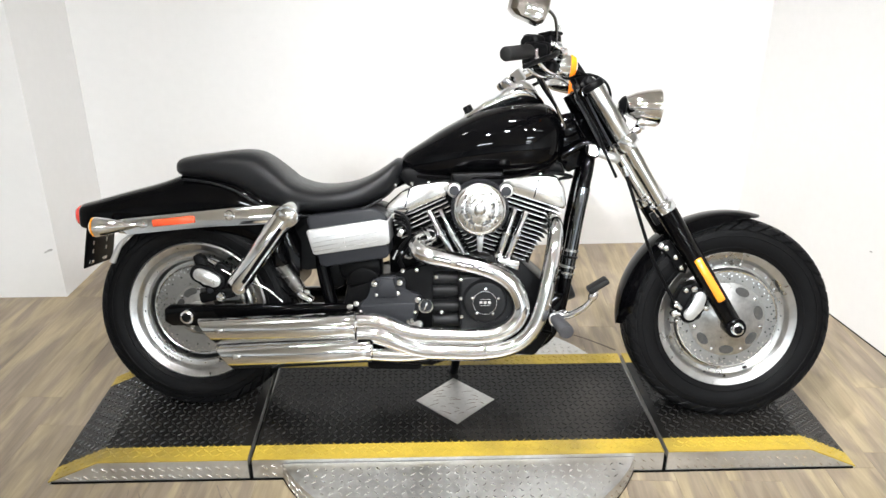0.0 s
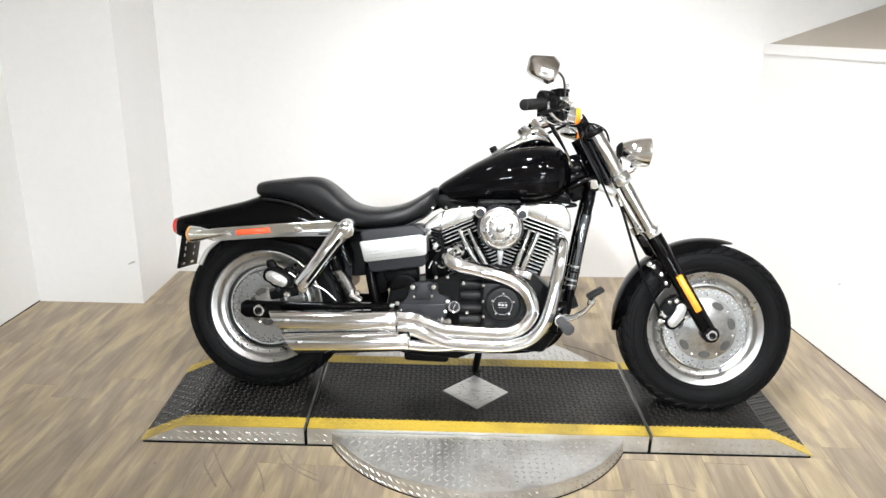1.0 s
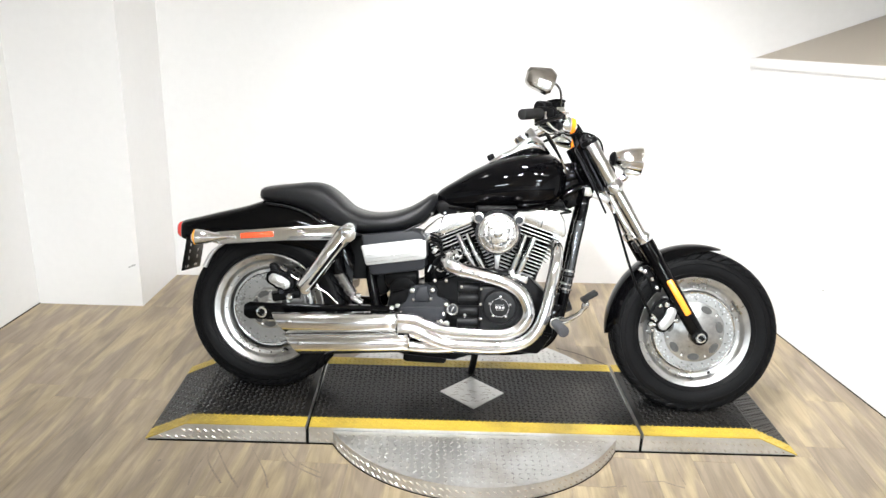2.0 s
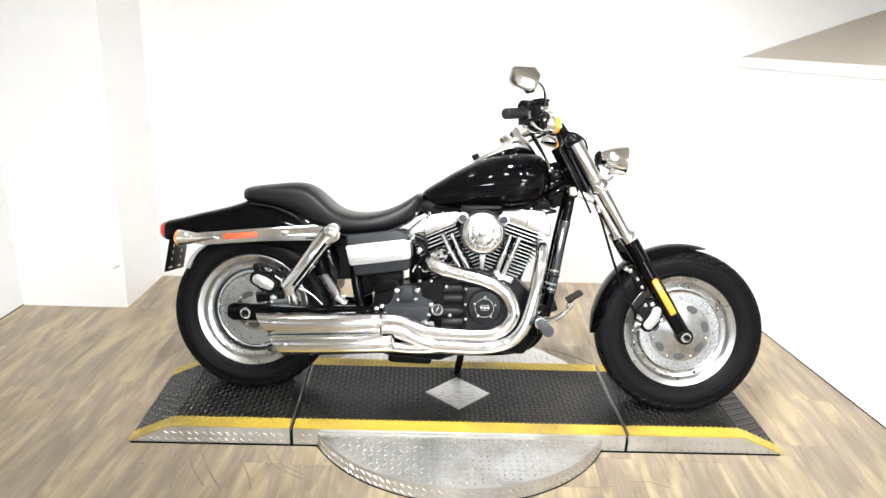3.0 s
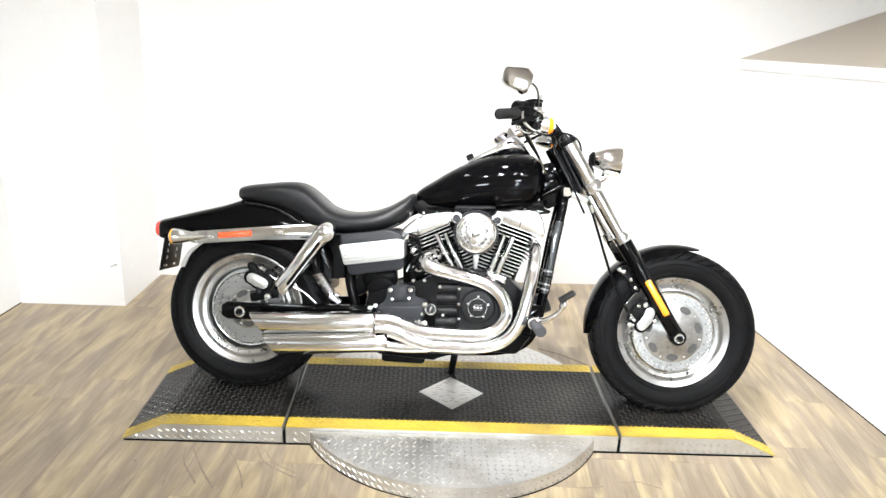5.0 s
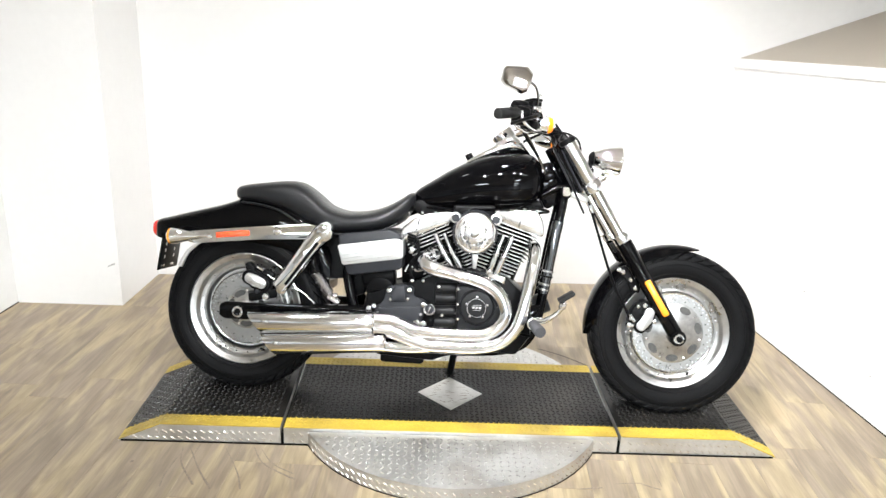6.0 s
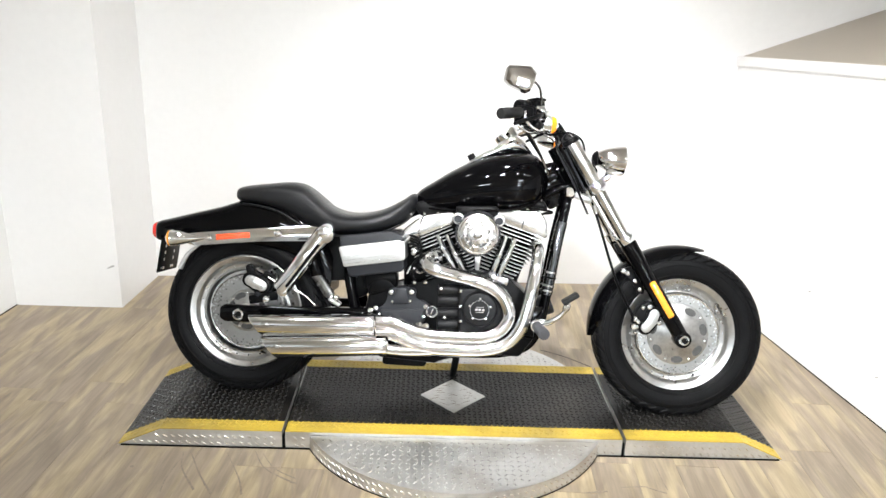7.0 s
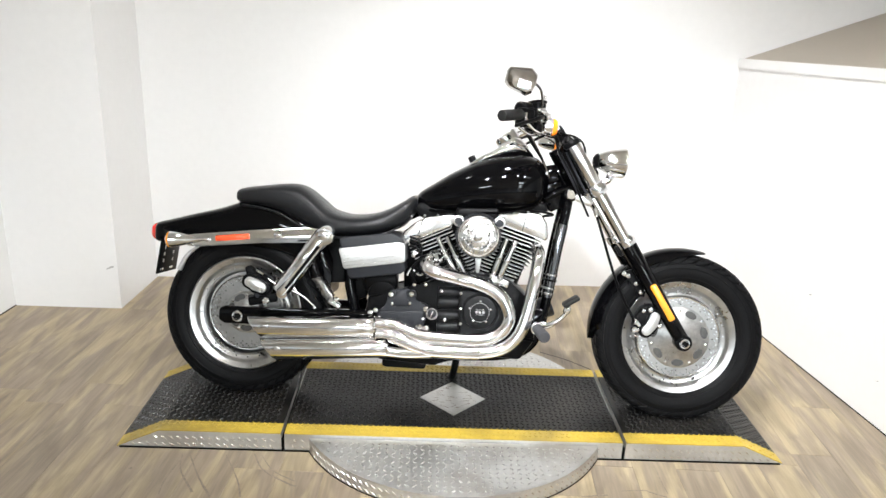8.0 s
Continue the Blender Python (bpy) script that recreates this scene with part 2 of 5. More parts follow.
def rings(loops, closed_ends=True, wrap=False):
    bm = bmesh.new()
    vs = [[bm.verts.new(p) for p in loop] for loop in loops]
    n = len(vs[0])
    pairs = list(zip(vs, vs[1:])) + ([(vs[-1], vs[0])] if wrap else [])
    for a, b in pairs:
        for i in range(n):
            bm.faces.new((a[i], a[(i + 1) % n], b[(i + 1) % n], b[i]))
    if closed_ends and not wrap:
        bm.faces.new(vs[0][::-1])
        bm.faces.new(vs[-1])
    return bm


def frame_of(d):
    d = Vector(d).normalized()
    up = Vector((0, 1, 0)) if abs(d.y) < 0.9 else Vector((1, 0, 0))
    u = d.cross(up).normalized()
    return u, d.cross(u).normalized()


def cyl(p0, p1, r0, r1=None, seg=24, bevel=0.0, cut0=None):
    """A round bar from p0 to p1; bevel rounds its ends."""
    p0, p1 = Vector(p0), Vector(p1)
    r1 = r0 if r1 is None else r1
    d = (p1 - p0).normalized()
    stations = [(0, r0), ((p1 - p0).length, r1)]
    if bevel:
        L = (p1 - p0).length
        stations = [(0, r0 - bevel), (bevel * 0.3, r0 - bevel * 0.3), (bevel, r0), (L - bevel, r1), (L - bevel * 0.3, r1 - bevel * 0.3), (L, r1 - bevel)]
    u, v = frame_of(d)
    return rings([[p0 + d * s + (u * math.cos(a) + v * math.sin(a)) * r for a in [2 * math.pi * k / seg for k in range(seg)]] for s, r in stations])


def lathe(profile, c, axis=(0, 1, 0), seg=64, wrap=False):
    """Turns a profile of (radius, distance along the axis) about the axis through c."""
    c, d = Vector(c), Vector(axis).normalized()
    u, v = frame_of(d)
    bm = rings([[c + d * s + (u * math.cos(a) + v * math.sin(a)) * max(r, 1e-4) for a in [2 * math.pi * k / seg for k in range(seg)]] for r, s in profile],
               closed_ends=not wrap, wrap=wrap)
    return bm


def spline(pts, steps=8):
    pts = [Vector(p) for p in pts]
    ext = [2 * pts[0] - pts[1]] + pts + [2 * pts[-1] - pts[-2]]
    out = []
    for i in range(1, len(ext) - 2):
        a, b, c, d = ext[i - 1:i + 3]
        for k in range(steps):
            t = k / steps
            out.append(0.5 * (2 * b + (c - a) * t + (2 * a - 5 * b + 4 * c - d) * t * t + (3 * b - a - 3 * c + d) * t ** 3))
    return out + [pts[-1]]


def tube(pts, r, seg=16, steps=8, smooth=True):
    """A bent tube along the points; r is one radius, or two for its ends."""
    path = spline(pts, steps) if smooth else [Vector(p) for p in pts]
    ra, rb = r if isinstance(r, (tuple, list)) else (r, r)
    loops, u = [], None
    for i, p in enumerate(path):
        d = (path[min(i + 1, len(path) - 1)] - path[max(i - 1, 0)]).normalized()
        if u is None:
            u = frame_of(d)[0]
        u = (u - d * u.dot(d)).normalized()
        v = d.cross(u)
        rad = ra + (rb - ra) * i / (len(path) - 1)
        loops.append([p + (u * math.cos(a) + v * math.sin(a)) * rad for a in [2 * math.pi * k / seg for k in range(seg)]])
    return rings(loops)


def prism(poly, y0, y1, bevel=0.0, seg=2):
    """A side outline of (x, z) given thickness from y0 to y1, with rounded edges."""
    bm = bmesh.new()
    a = [bm.verts.new((x, y0, z)) for x, z in poly]
    b = [bm.verts.new((x, y1, z)) for x, z in poly]
    n = len(poly)
    bm.faces.new(a)
    bm.faces.new(b[::-1])
    for i in range(n):
        bm.faces.new((a[i], a[(i + 1) % n], b[(i + 1) % n], b[i]))
    if bevel:
        bmesh.ops.bevel(bm, geom=bm.edges[:], offset=bevel, segments=seg, affect="EDGES", profile=0.5, clamp_overlap=True)
    return bm


def loft(stations, e=2.4, seg=32, low=None):
    """A body along x: stations of (x, z low, z high, half width), with super-elliptic sections."""
    low = low or e
    dense = []
    n = len(stations)
    for i in range(n - 1):
        P = [stations[max(i - 1, 0)], stations[i], stations[i + 1], stations[min(i + 2, n - 1)]]
        for k in range(5):
            t = k / 5
            dense.append([0.5 * (2 * b + (c - a) * t + (2 * a - 5 * b + 4 * c - d) * t * t + (3 * b - a - 3 * c + d) * t ** 3) for a, b, c, d in zip(*P)])
    dense.append(list(stations[-1]))
    loops = []
    for x, z0, z1, w in dense:
        zc, h = (z0 + z1) / 2, (z1 - z0) / 2
        loop = []
        for k in range(seg):
            a = 2 * math.pi * k / seg
            ca, sa = math.cos(a), math.sin(a)
            q = e if sa > 0 else low
            loop.append((x, w * math.copysign(abs(ca) ** (2 / q), ca), zc + h * math.copysign(abs(sa) ** (2 / q), sa)))
        loops.append(loop)
    return rings(loops)


def ball(c, r, scale=(1, 1, 1), rot=(0, 0, 0), seg=20):
    bm = bmesh.new()
    bmesh.ops.create_uvsphere(bm, u_segments=seg, v_segments=seg // 2, radius=r)
    bm.transform(pose(*c, *rot) @ Matrix.Diagonal((*scale, 1)))
    return bm


def bolt(c, r=0.008, h=0.008, axis=(0, -1, 0), seg=14):
    """A domed bolt head that stands out along the axis."""
    return lathe([(r, 0), (r, h * 0.6), (r * 0.8, h), (r * 0.35, h * 1.15), (0, h * 1.15)], c, axis, seg)
SPOT_W, HALL_W, STRIP_W, FLOOR_YAW = 11.0, 330, 18, 0.5
LAMP_TINT = (0.97, 0.985, 1.0)

# ---- room ----
def wall(name, p, q, z0, z1, thick, material, label, out=1, kind="structure"):
    """An upright slab from p to q in plan; its thickness lies to the right of p->q (out=1) or to the left."""
    p, q = Vector((*p, 0)), Vector((*q, 0))
    d = (q - p).normalized()
    nrm = Vector((d.y, -d.x, 0)) * out * thick
    bm = rings([[v + Vector((0, 0, z)) for v in (p, q, q + nrm, p + nrm)] for z in (z0, z1)])
    return solo(name, bm, material, label, "wall", kind)


# corners of the display bay in plan
BAY_L0, BAY_L1 = (-1.45, -1.0), (-1.410, 0.787)
PIER = (-0.889, 0.824)
BACK_L, BACK_R = (-0.897, 1.285), (2.228, 1.585)
RIGHT_END = (2.692, -0.95)
BACK_FAR = (4.95, 1.846)
RAIL, RAIL_END = 1.312, 1.42       # top of the low wall, at the corner and at its end
SLOPE_RISE = 0.355
wall("wall_left", BAY_L0, BAY_L1, 0, CEIL, 0.10, WALL, "white painted side wall of the display bay", -1)
pier = bmesh.new()
pv = [[pier.verts.new((x, y, z)) for x, y in (BAY_L1, PIER, BACK_L, (-1.55, 1.25), (-1.55, 0.78))] for z in (0, CEIL)]
for k in range(5):
    pier.faces.new((pv[0][k], pv[0][(k + 1) % 5], pv[1][(k + 1) % 5], pv[1][k]))
pier.faces.new(pv[0][::-1]); pier.faces.new(pv[1])
pier_wall = solo("wall_pier", pier, WALL, "white boxed-out corner of the bay wall", "wall", "structure")
wall("wall_back", BACK_L, BACK_FAR, 0, CEIL, 0.12, WALL, "scuffed white painted back wall behind the motorcycle", -1)
low_wall = wall("wall_right", BACK_R, RIGHT_END, 0, RAIL, 0.10, WALL, "low white side wall of the bay", -1)
for v in low_wall.data.vertices:
    if v.co.z > 1 and v.co.y < 0:
        v.co.z = RAIL_END
# thin dark strips paint the shadow gap along the foot of the walls
for nm, p, q, sd in (("trim_gap", BACK_R, RIGHT_END, 1), ("trim_gap_left", BAY_L0, BAY_L1, 1)):
    wall(nm, p, q, 0.0, 0.0045, 0.002, RECESS_SHADE, "dark strip that stands for the shadow gap between floor and wall", sd)
# small scuffs on the paint
def scuff(c, d, long, high, parent, seed):
    """A thin irregular smear along the direction d of a wall."""
    r_ = random.Random(seed)
    d = Vector((*d, 0)).normalized()
    loop = []
    for k in range(14):
        a = 2 * math.pi * k / 14
        f = 0.55 + 0.45 * r_.random()
        loop.append(Vector(c) + d * long * f * math.cos(a) + Vector((0, 0, high * f * math.sin(a) + 0.25 * long * math.cos(a))))
    side = Vector((d.y, -d.x, 0))
    part("scuff", rings([loop, [v + side * 0.0008 for v in loop]]), SCUFF, parent, "grey scuff mark")


scuff((-0.922, 0.8205, 0.220), (0.521, 0.037), 0.022, 0.006, pier_wall, 3)
scuff((-0.935, 0.8195, 0.213), (0.521, 0.037), 0.012, 0.004, pier_wall, 5)
scuff((2.488, 0.164, 0.181), (0.464, -2.535), 0.010, 0.0025, low_wall, 7)
scuff((2.398, 0.656, 0.347), (0.464, -2.535), 0.010, 0.004, low_wall, 9)
# capping board of the low wall, and the beige slope behind it
cap = bmesh.new()
d = (Vector(RIGHT_END) - Vector(BACK_R)).normalized()
nx, ny = -d.y, d.x
c0, c1 = Vector(BACK_R) + d * 0.004, Vector(RIGHT_END)
cv = []
for dz in (-0.045, 0.004):
    cv.append([cap.verts.new((p.x + nx * s, p.y + ny * s, (RAIL if p is c0 else RAIL_END) + dz)) for p, s in ((c0, -0.012), (c1, -0.012), (c1, 0.125), (c0, 0.125))])
for k in range(4):
    cap.faces.new((cv[0][k], cv[0][(k + 1) % 4], cv[1][(k + 1) % 4], cv[1][k]))
cap.faces.new(cv[0][::-1]); cap.faces.new(cv[1])
solo("trim_cap", cap, WALL, "white capping board along the low wall", "trim", "structure")
slope = bmesh.new()
sv = []
for dz in (0.0, 0.05):
    sv.append([slope.verts.new(p) for p in ((BACK_R[0] + nx * 0.02, BACK_R[1] + ny * 0.02 - 0.01, RAIL + 0.006 - (0.04 if dz == 0 else 0)),
                                            (RIGHT_END[0] + nx * 0.02, RIGHT_END[1] + ny * 0.02, RAIL_END + 0.006 - (0.04 if dz == 0 else 0)),
                                            (4.6, -0.55, RAIL_END + SLOPE_RISE * 2.0 - (0.04 if dz == 0 else 0)),
                                            (4.6, 1.80, RAIL + SLOPE_RISE * 2.45 - (0.04 if dz == 0 else 0)))])
for k in range(4):
    slope.faces.new((sv[0][k], sv[0][(k + 1) % 4], sv[1][(k + 1) % 4], sv[1][k]))
slope.faces.new(sv[0][::-1]); slope.faces.new(sv[1])
solo("trim_slope", slope, BEIGE, "beige sloping panel that rises behind the low wall", "panel", "structure")
# the hall beyond, which closes the place
wall("wall_hall_front", (-5.0, -14.0), (6.0, -14.0), 0, CEIL, 0.12, DIM, "plain pale wall of the hall", 1)
wall("wall_hall_left", (-5.0, -14.0), (-5.0, 2.2), 0, CEIL, 0.12, DIM, "plain pale side wall of the hall", -1)
wall("wall_hall_right", (6.0, -14.0), (6.0, 2.2), 0, CEIL, 0.12, DIM, "plain pale side wall of the hall", 1)
wall("wall_hall_back", (-5.0, 2.3), (6.0, 2.3), 0, CEIL, 0.12, DIM, "plain wall that closes the hall", -1)
# out-of-view dark bands, added to put dark streaks into the chrome
for nm, p, q, side in (("wall_panel_front", (-4.9, -13.9), (5.9, -13.9), 1), ("wall_panel_left", (-4.9, -13.9), (-4.9, 0.5), -1), ("wall_panel_right", (5.9, -13.9), (5.9, -0.8), 1)):
    wall(nm, p, q, 0, 0.62, 0.05, HALL_BAND, "unseen dark grey band added along the hall wall for chrome to reflect", side)
solo("ceiling", box((0.5, -5.85, CEIL + 0.06), (11.4, 16.7, 0.12)), CEILING, "off-white painted ceiling", "ceiling", "structure")


# ---- ceiling lamps ----
def spot_lamp(x, y, watts, target, size=0.13, spread=78):
    ob = thing("ceiling_spotlight", x, y, CEIL, "round white ceiling spotlight, switched on", "lamp", group="ceiling spotlights")
    part("housing", lathe([(0.02, 0), (0.075, 0), (0.085, -0.02), (0.085, -0.10), (0.078, -0.10), (0.070, -0.05), (0.02, -0.05)], (x, y, CEIL - 0.002), (0, 0, 1), 28), WALL, ob)
    part("diffuser", lathe([(0.001, 0), (0.058, 0), (0.058, -0.004), (0.001, -0.006)], (x, y, CEIL - 0.085), (0, 0, 1), 24), SPOT_ON, ob, "glowing round diffuser")
    data = bpy.data.lights.new("spot_light", "AREA")
    data.shape, data.size, data.energy, data.color = "DISK", size, watts, LAMP_TINT
    data.spread = radians(spread)
    lob = new("spot_light", data)
    lob.matrix_world = look((x, y, CEIL - 0.112), target)


# place of each lamp, the point that it is turned to, its share of the light and its spread
SPOTS = [(-0.4, -0.4, -0.4, 0.5, 0.0, 0.3, 90), (0.0, -2.35, 2.4, 0.3, 0.2, 2.5, 66), (0.6, -2.35, 1.7, 1.4, 0.2, 1.1, 62), (1.3, -2.35, -0.6, 1.0, 0.0, 1.0, 58),
         (2.0, -2.35, 0.2, 1.35, 0.2, 1.2, 62), (0.75, -0.4, 1.5, 0.95, 0.0, 2.3, 84), (1.5, -0.4, -0.9, 1.0, 0.2, 0.55, 70)]
for x, y, tx, ty, tz, share, spread in SPOTS:
    spot_lamp(x, y, SPOT_W * share, (tx, ty, tz), spread=spread)
# louvred strip lights with three tubes, in a row that runs down the hall
for lx, ly, watts in ((2.9, -2.9, STRIP_W), (2.7, -6.4, HALL_W), (-1.2, -8.0, HALL_W), (3.1, -9.4, HALL_W), (3.6, -12.4, HALL_W)):
    strip = thing("ceiling_strip_light", lx, ly, CEIL, "white louvred ceiling light with three tubes, switched on", "lamp", group="strip lights of the hall")
    part("tray", box((lx, ly, CEIL - 0.02), (1.25, 0.62, 0.036), bevel=0.006), WALL, strip)
    for k in (-0.2, 0, 0.2):
        part("tube", cyl((lx - 0.58, ly + k, CEIL - 0.055), (lx + 0.58, ly + k, CEIL - 0.055), 0.014, seg=12), LAMP_ON, strip, "lit fluorescent tube")
    area_lamp(lx, ly, CEIL - 0.075, 1.15, 0.5, watts, (0.84, 0.93, 1.0))

# ---- display platform ----
CX, CY, YAW = 0.807, 0.010, 3.7
DEEP, MID, FLAT, END, RAD = 0.274, 0.608, 1.040, 1.192, 0.584
platform = thing("display_platform", CX, CY, 0, "low black tread-plate display platform with yellow edge stripes on the floor", "platform", YAW)
platform.matrix_world = pose(CX, CY, 0, 0, 0, YAW)


def lugs(test, pitch, long, wide, high, z=0.0, span=(-1.2, 1.2, -0.62, 0.62), zfun=None, second=40):
    """Raised tread lugs, laid in alternating directions over the area that the test accepts."""
    verts, faces = [], []
    nx_, ny_ = int((span[1] - span[0]) / pitch), int((span[3] - span[2]) / pitch)
    for i in range(nx_):
        for j in range(ny_):
            x, y = span[0] + (i + 0.5) * pitch, span[2] + (j + 0.5) * pitch
            if not test(x, y):
                continue
            a = radians(second if (i + j) % 2 else -40)
            ca, sa = math.cos(a), math.sin(a)
            zz = z + (zfun(x) if zfun else 0)
            n = len(verts)
            for u, v, w in ((-long, 0, 0), (0, -wide, 0), (long, 0, 0), (0, wide, 0), (-long * 0.85, 0, high), (0, -wide * 0.5, high), (long * 0.85, 0, high), (0, wide * 0.5, high)):
                verts.append((x + u * ca - v * sa, y + u * sa + v * ca, zz + w))
            faces += [(n + k, n + (k + 1) % 4, n + 4 + (k + 1) % 4, n + 4 + k) for k in range(4)] + [(n + 4, n + 5, n + 6, n + 7)]
    me = bpy.data.meshes.new("lugs")
    me.from_pydata(verts, [], faces)
    bm = bmesh.new()
    bm.from_mesh(me)
    bpy.data.meshes.remove(me)
    return bm


def deck(x0, x1, y0, y1, prof, thick=0.004):
    """A sheet over the platform's top between two depths, following its end slope."""
    xs = sorted({x0, x1, *[x for x in (-FLAT, FLAT) if x0 < x < x1]})
    return rings([[(x, y0, prof(x)), (x, y1, prof(x)), (x, y1, prof(x) + thick), (x, y0, prof(x) + thick)] for x in xs])


def top_at(x):
    return H - 0.004 if abs(x) <= FLAT else max(0.002, (H - 0.004) * (END - abs(x)) / (END - FLAT))


def section(x0, x1, label):
    body = part("deck_section", rings([[(x, -DEEP, 0), (x, DEEP, 0), (x, DEEP, top_at(x)), (x, -DEEP, top_at(x))] for x in sorted({x0, x1, *[v for v in (-FLAT, FLAT) if x0 < v < x1]})]),
                PLATE, platform, label, smooth=False, local=True)
    s = 0.062
    part("tread_mat", deck(x0 + 0.001, x1 - 0.001, -DEEP + s, DEEP - s, top_at), MATBLACK, body, "black painted tread surface", smooth=False, local=True)
    for y0, y1 in ((-DEEP, -DEEP + s), (DEEP - s, DEEP)):
        part("yellow_stripe", deck(x0 + 0.001, x1 - 0.001, y0, y1, lambda x: top_at(x) + 0.0004), YELLOW, body, "worn yellow safety stripe", smooth=False, local=True)
    lug = lugs(lambda x, y: x0 + 0.012 < x < x1 - 0.012 and abs(y) < DEEP - 0.012 and not (x0 < 0 < x1 and abs(x) + abs(y) < 0.137), 0.0195, 0.0092, 0.0029, 0.0030, 0.004, (-1.2, 1.2, -0.3, 0.3), top_at)
    me = part("tread_pattern", lug, [MATLUG, YELLOW], body, "raised tread pattern", smooth=False, local=True, kind="stuff").data
    for p in me.polygons:
        p.material_index = 1 if abs(p.center.y) > DEEP - s else 0
    # bright lugs on the front edge plate
    face = lugs(lambda x, y: x0 + 0.012 < x < x1 - 0.012 and 0.010 < y < top_at(x) - 0.008, 0.0270, 0.0125, 0.0026, 0.0024, 0, (-1.2, 1.2, 0.004, 0.062), second=-34)
    face.transform(Matrix.Translation((0, -DEEP - 0.0004, 0)) @ Matrix.Rotation(radians(90), 4, "X"))
    part("edge_pattern", face, TREADLUG, body, "bright tread lugs on the metal edge", smooth=False, local=True, kind="stuff")
    return body


section(-END, -MID - 0.006, "ramped end section with bare metal edge")
section(-MID + 0.006, MID - 0.006, "middle section with bare metal edge")
section(MID + 0.006, END, "ramped end section with bare metal edge")
part("diamond_plate", rings([[(0.126, 0, z), (0, 0.126, z), (-0.126, 0, z), (0, -0.126, z)] for z in (H - 0.003, H + 0.003)]), PLATE, platform, "bare metal diamond-shaped inset plate", smooth=False, local=True)
wear = random.Random(21)
for k in range(34):
    u, v = wear.uniform(-0.085, 0.085), wear.uniform(-0.085, 0.085)
    if abs(u) + abs(v) > 0.105:
        continue
    a, s = wear.uniform(-0.6, 0.6), wear.uniform(0.006, 0.022)
    bm = tube([(u - s * math.cos(a), v - s * math.sin(a), 0), (u, v + 0.002, 0), (u + s * math.cos(a), v + s * math.sin(a), 0)], (0.0007, 0.0016), 6, 4)
    bm.transform(Matrix.Translation((0, 0, H + 0.003)) @ Matrix.Diagonal((1, 1, 0.2, 1)))
    part("scratch", bm, SUBFLOOR, platform, "dark scratch on the bare plate", local=True)
# solid dark strip in place of the shadow line under the front edge
part("base_strip", box((0, -DEEP - 0.0010, 0.0028), (2 * END - 0.02, 0.004, 0.0056)), RECESS_SHADE, platform, "dark strip that stands for the shade under the front edge", smooth=False, local=True)
for sx in (-1, 1):
    # the open joint is filled near-black to deepen its shade
    part("joint_strip", box((sx * MID, 0, (H - 0.026) / 2), (0.0115, 2 * DEEP - 0.010, H - 0.028)), RECESS_SHADE, platform, "dark filler that deepens the shade in the gap between sections", smooth=False, local=True)
    # thin metal strip added as the highlight on the joint's edge
    part("joint_edge", box((sx * (MID - 0.0075), 0.055, H + 0.0006), (0.0030, 2 * DEEP - 0.24, 0.0016)), ROTOR, platform, "added metal strip for the highlight along the joint's edge", smooth=False, local=True)
# the round turntable under the platform
table = thing("turntable", CX, CY, 0, "round aluminium tread-plate turntable on the floor under the platform", "turntable")
table.matrix_world = pose(CX, CY, 0, 0, 0, YAW)
front = [(RAD * math.cos(a), RAD * math.sin(a)) for a in [math.pi * 2 * k / 128 for k in range(128)]]
# dark ring drawn as the shadow line where the turntable meets the floor
part("base_ring", lathe([(RAD - 0.004, 0.0), (RAD + 0.0018, 0.0), (RAD + 0.0018, 0.0035), (RAD - 0.004, 0.0035)], (0, 0, 0), (0, 0, 1), 128, wrap=True), RECESS_SHADE, table, "dark ring that stands for the shade under the turntable edge", smooth=False, local=True)
for sgn in (-1, 1):
    arc = [(x, y) for x, y in front if y * sgn > DEEP + 0.003]
    arc.sort(key=lambda p: p[0])
    xe = math.sqrt(RAD ** 2 - (DEEP + 0.003) ** 2)
    arc = [(-xe, sgn * (DEEP + 0.003))] + arc + [(xe, sgn * (DEEP + 0.003))]
    seg_ = part("turntable_plate", rings([[(x, y, z) for x, y in arc] for z in (0, TABLE_H - 0.004, TABLE_H)]), PLATE, table, "scuffed bare aluminium plate", smooth=False, local=True)
    lug = lugs(lambda x, y: x * x + y * y < (RAD - 0.015) ** 2 and y * sgn > DEEP + 0.014, 0.0250, 0.0112, 0.0024, 0.0026, TABLE_H)
    part("tread_pattern", lug, TREADLUG, seg_, "bright raised tread lugs", smooth=False, local=True, kind="stuff")
    # lugs round the rim
    rim_l = lugs(lambda x, y: True, 0.0255, 0.0125, 0.0030, 0.0022, 0, (-0.6, 0.6, 0.0, 0.054), second=-34)
    for v in rim_l.verts:
        a = v.co.x / RAD + sgn * math.pi / 2
        r = RAD + v.co.z
        v.co = Vector((r * math.cos(a), r * math.sin(a), v.co.y))
    bmesh.ops.delete(rim_l, geom=[f for f in rim_l.faces if f.calc_center_median().y * sgn < DEEP + 0.01], context="FACES")
    part("rim_pattern", rim_l, TREADLUG, seg_, "tread lugs round the rim", smooth=False, local=True, kind="stuff")

# ---- motorcycle ----
LEAN = 14.0        # the machine leans on its side stand
bike = thing("motorcycle", 0.8, 0, BASE, "gloss black chrome-trimmed cruiser motorcycle leaning on its side stand", "motorcycle")
bike.matrix_world = pose(0.8, 0, BASE + 0.004, -LEAN, 0, 0)
RX, RZ, RR = 0.004, BASE + 0.310, 0.308        # rear axle and tyre radius
FX, FZ, FR = 1.640, BASE + 0.310, 0.314        # front axle and tyre radius


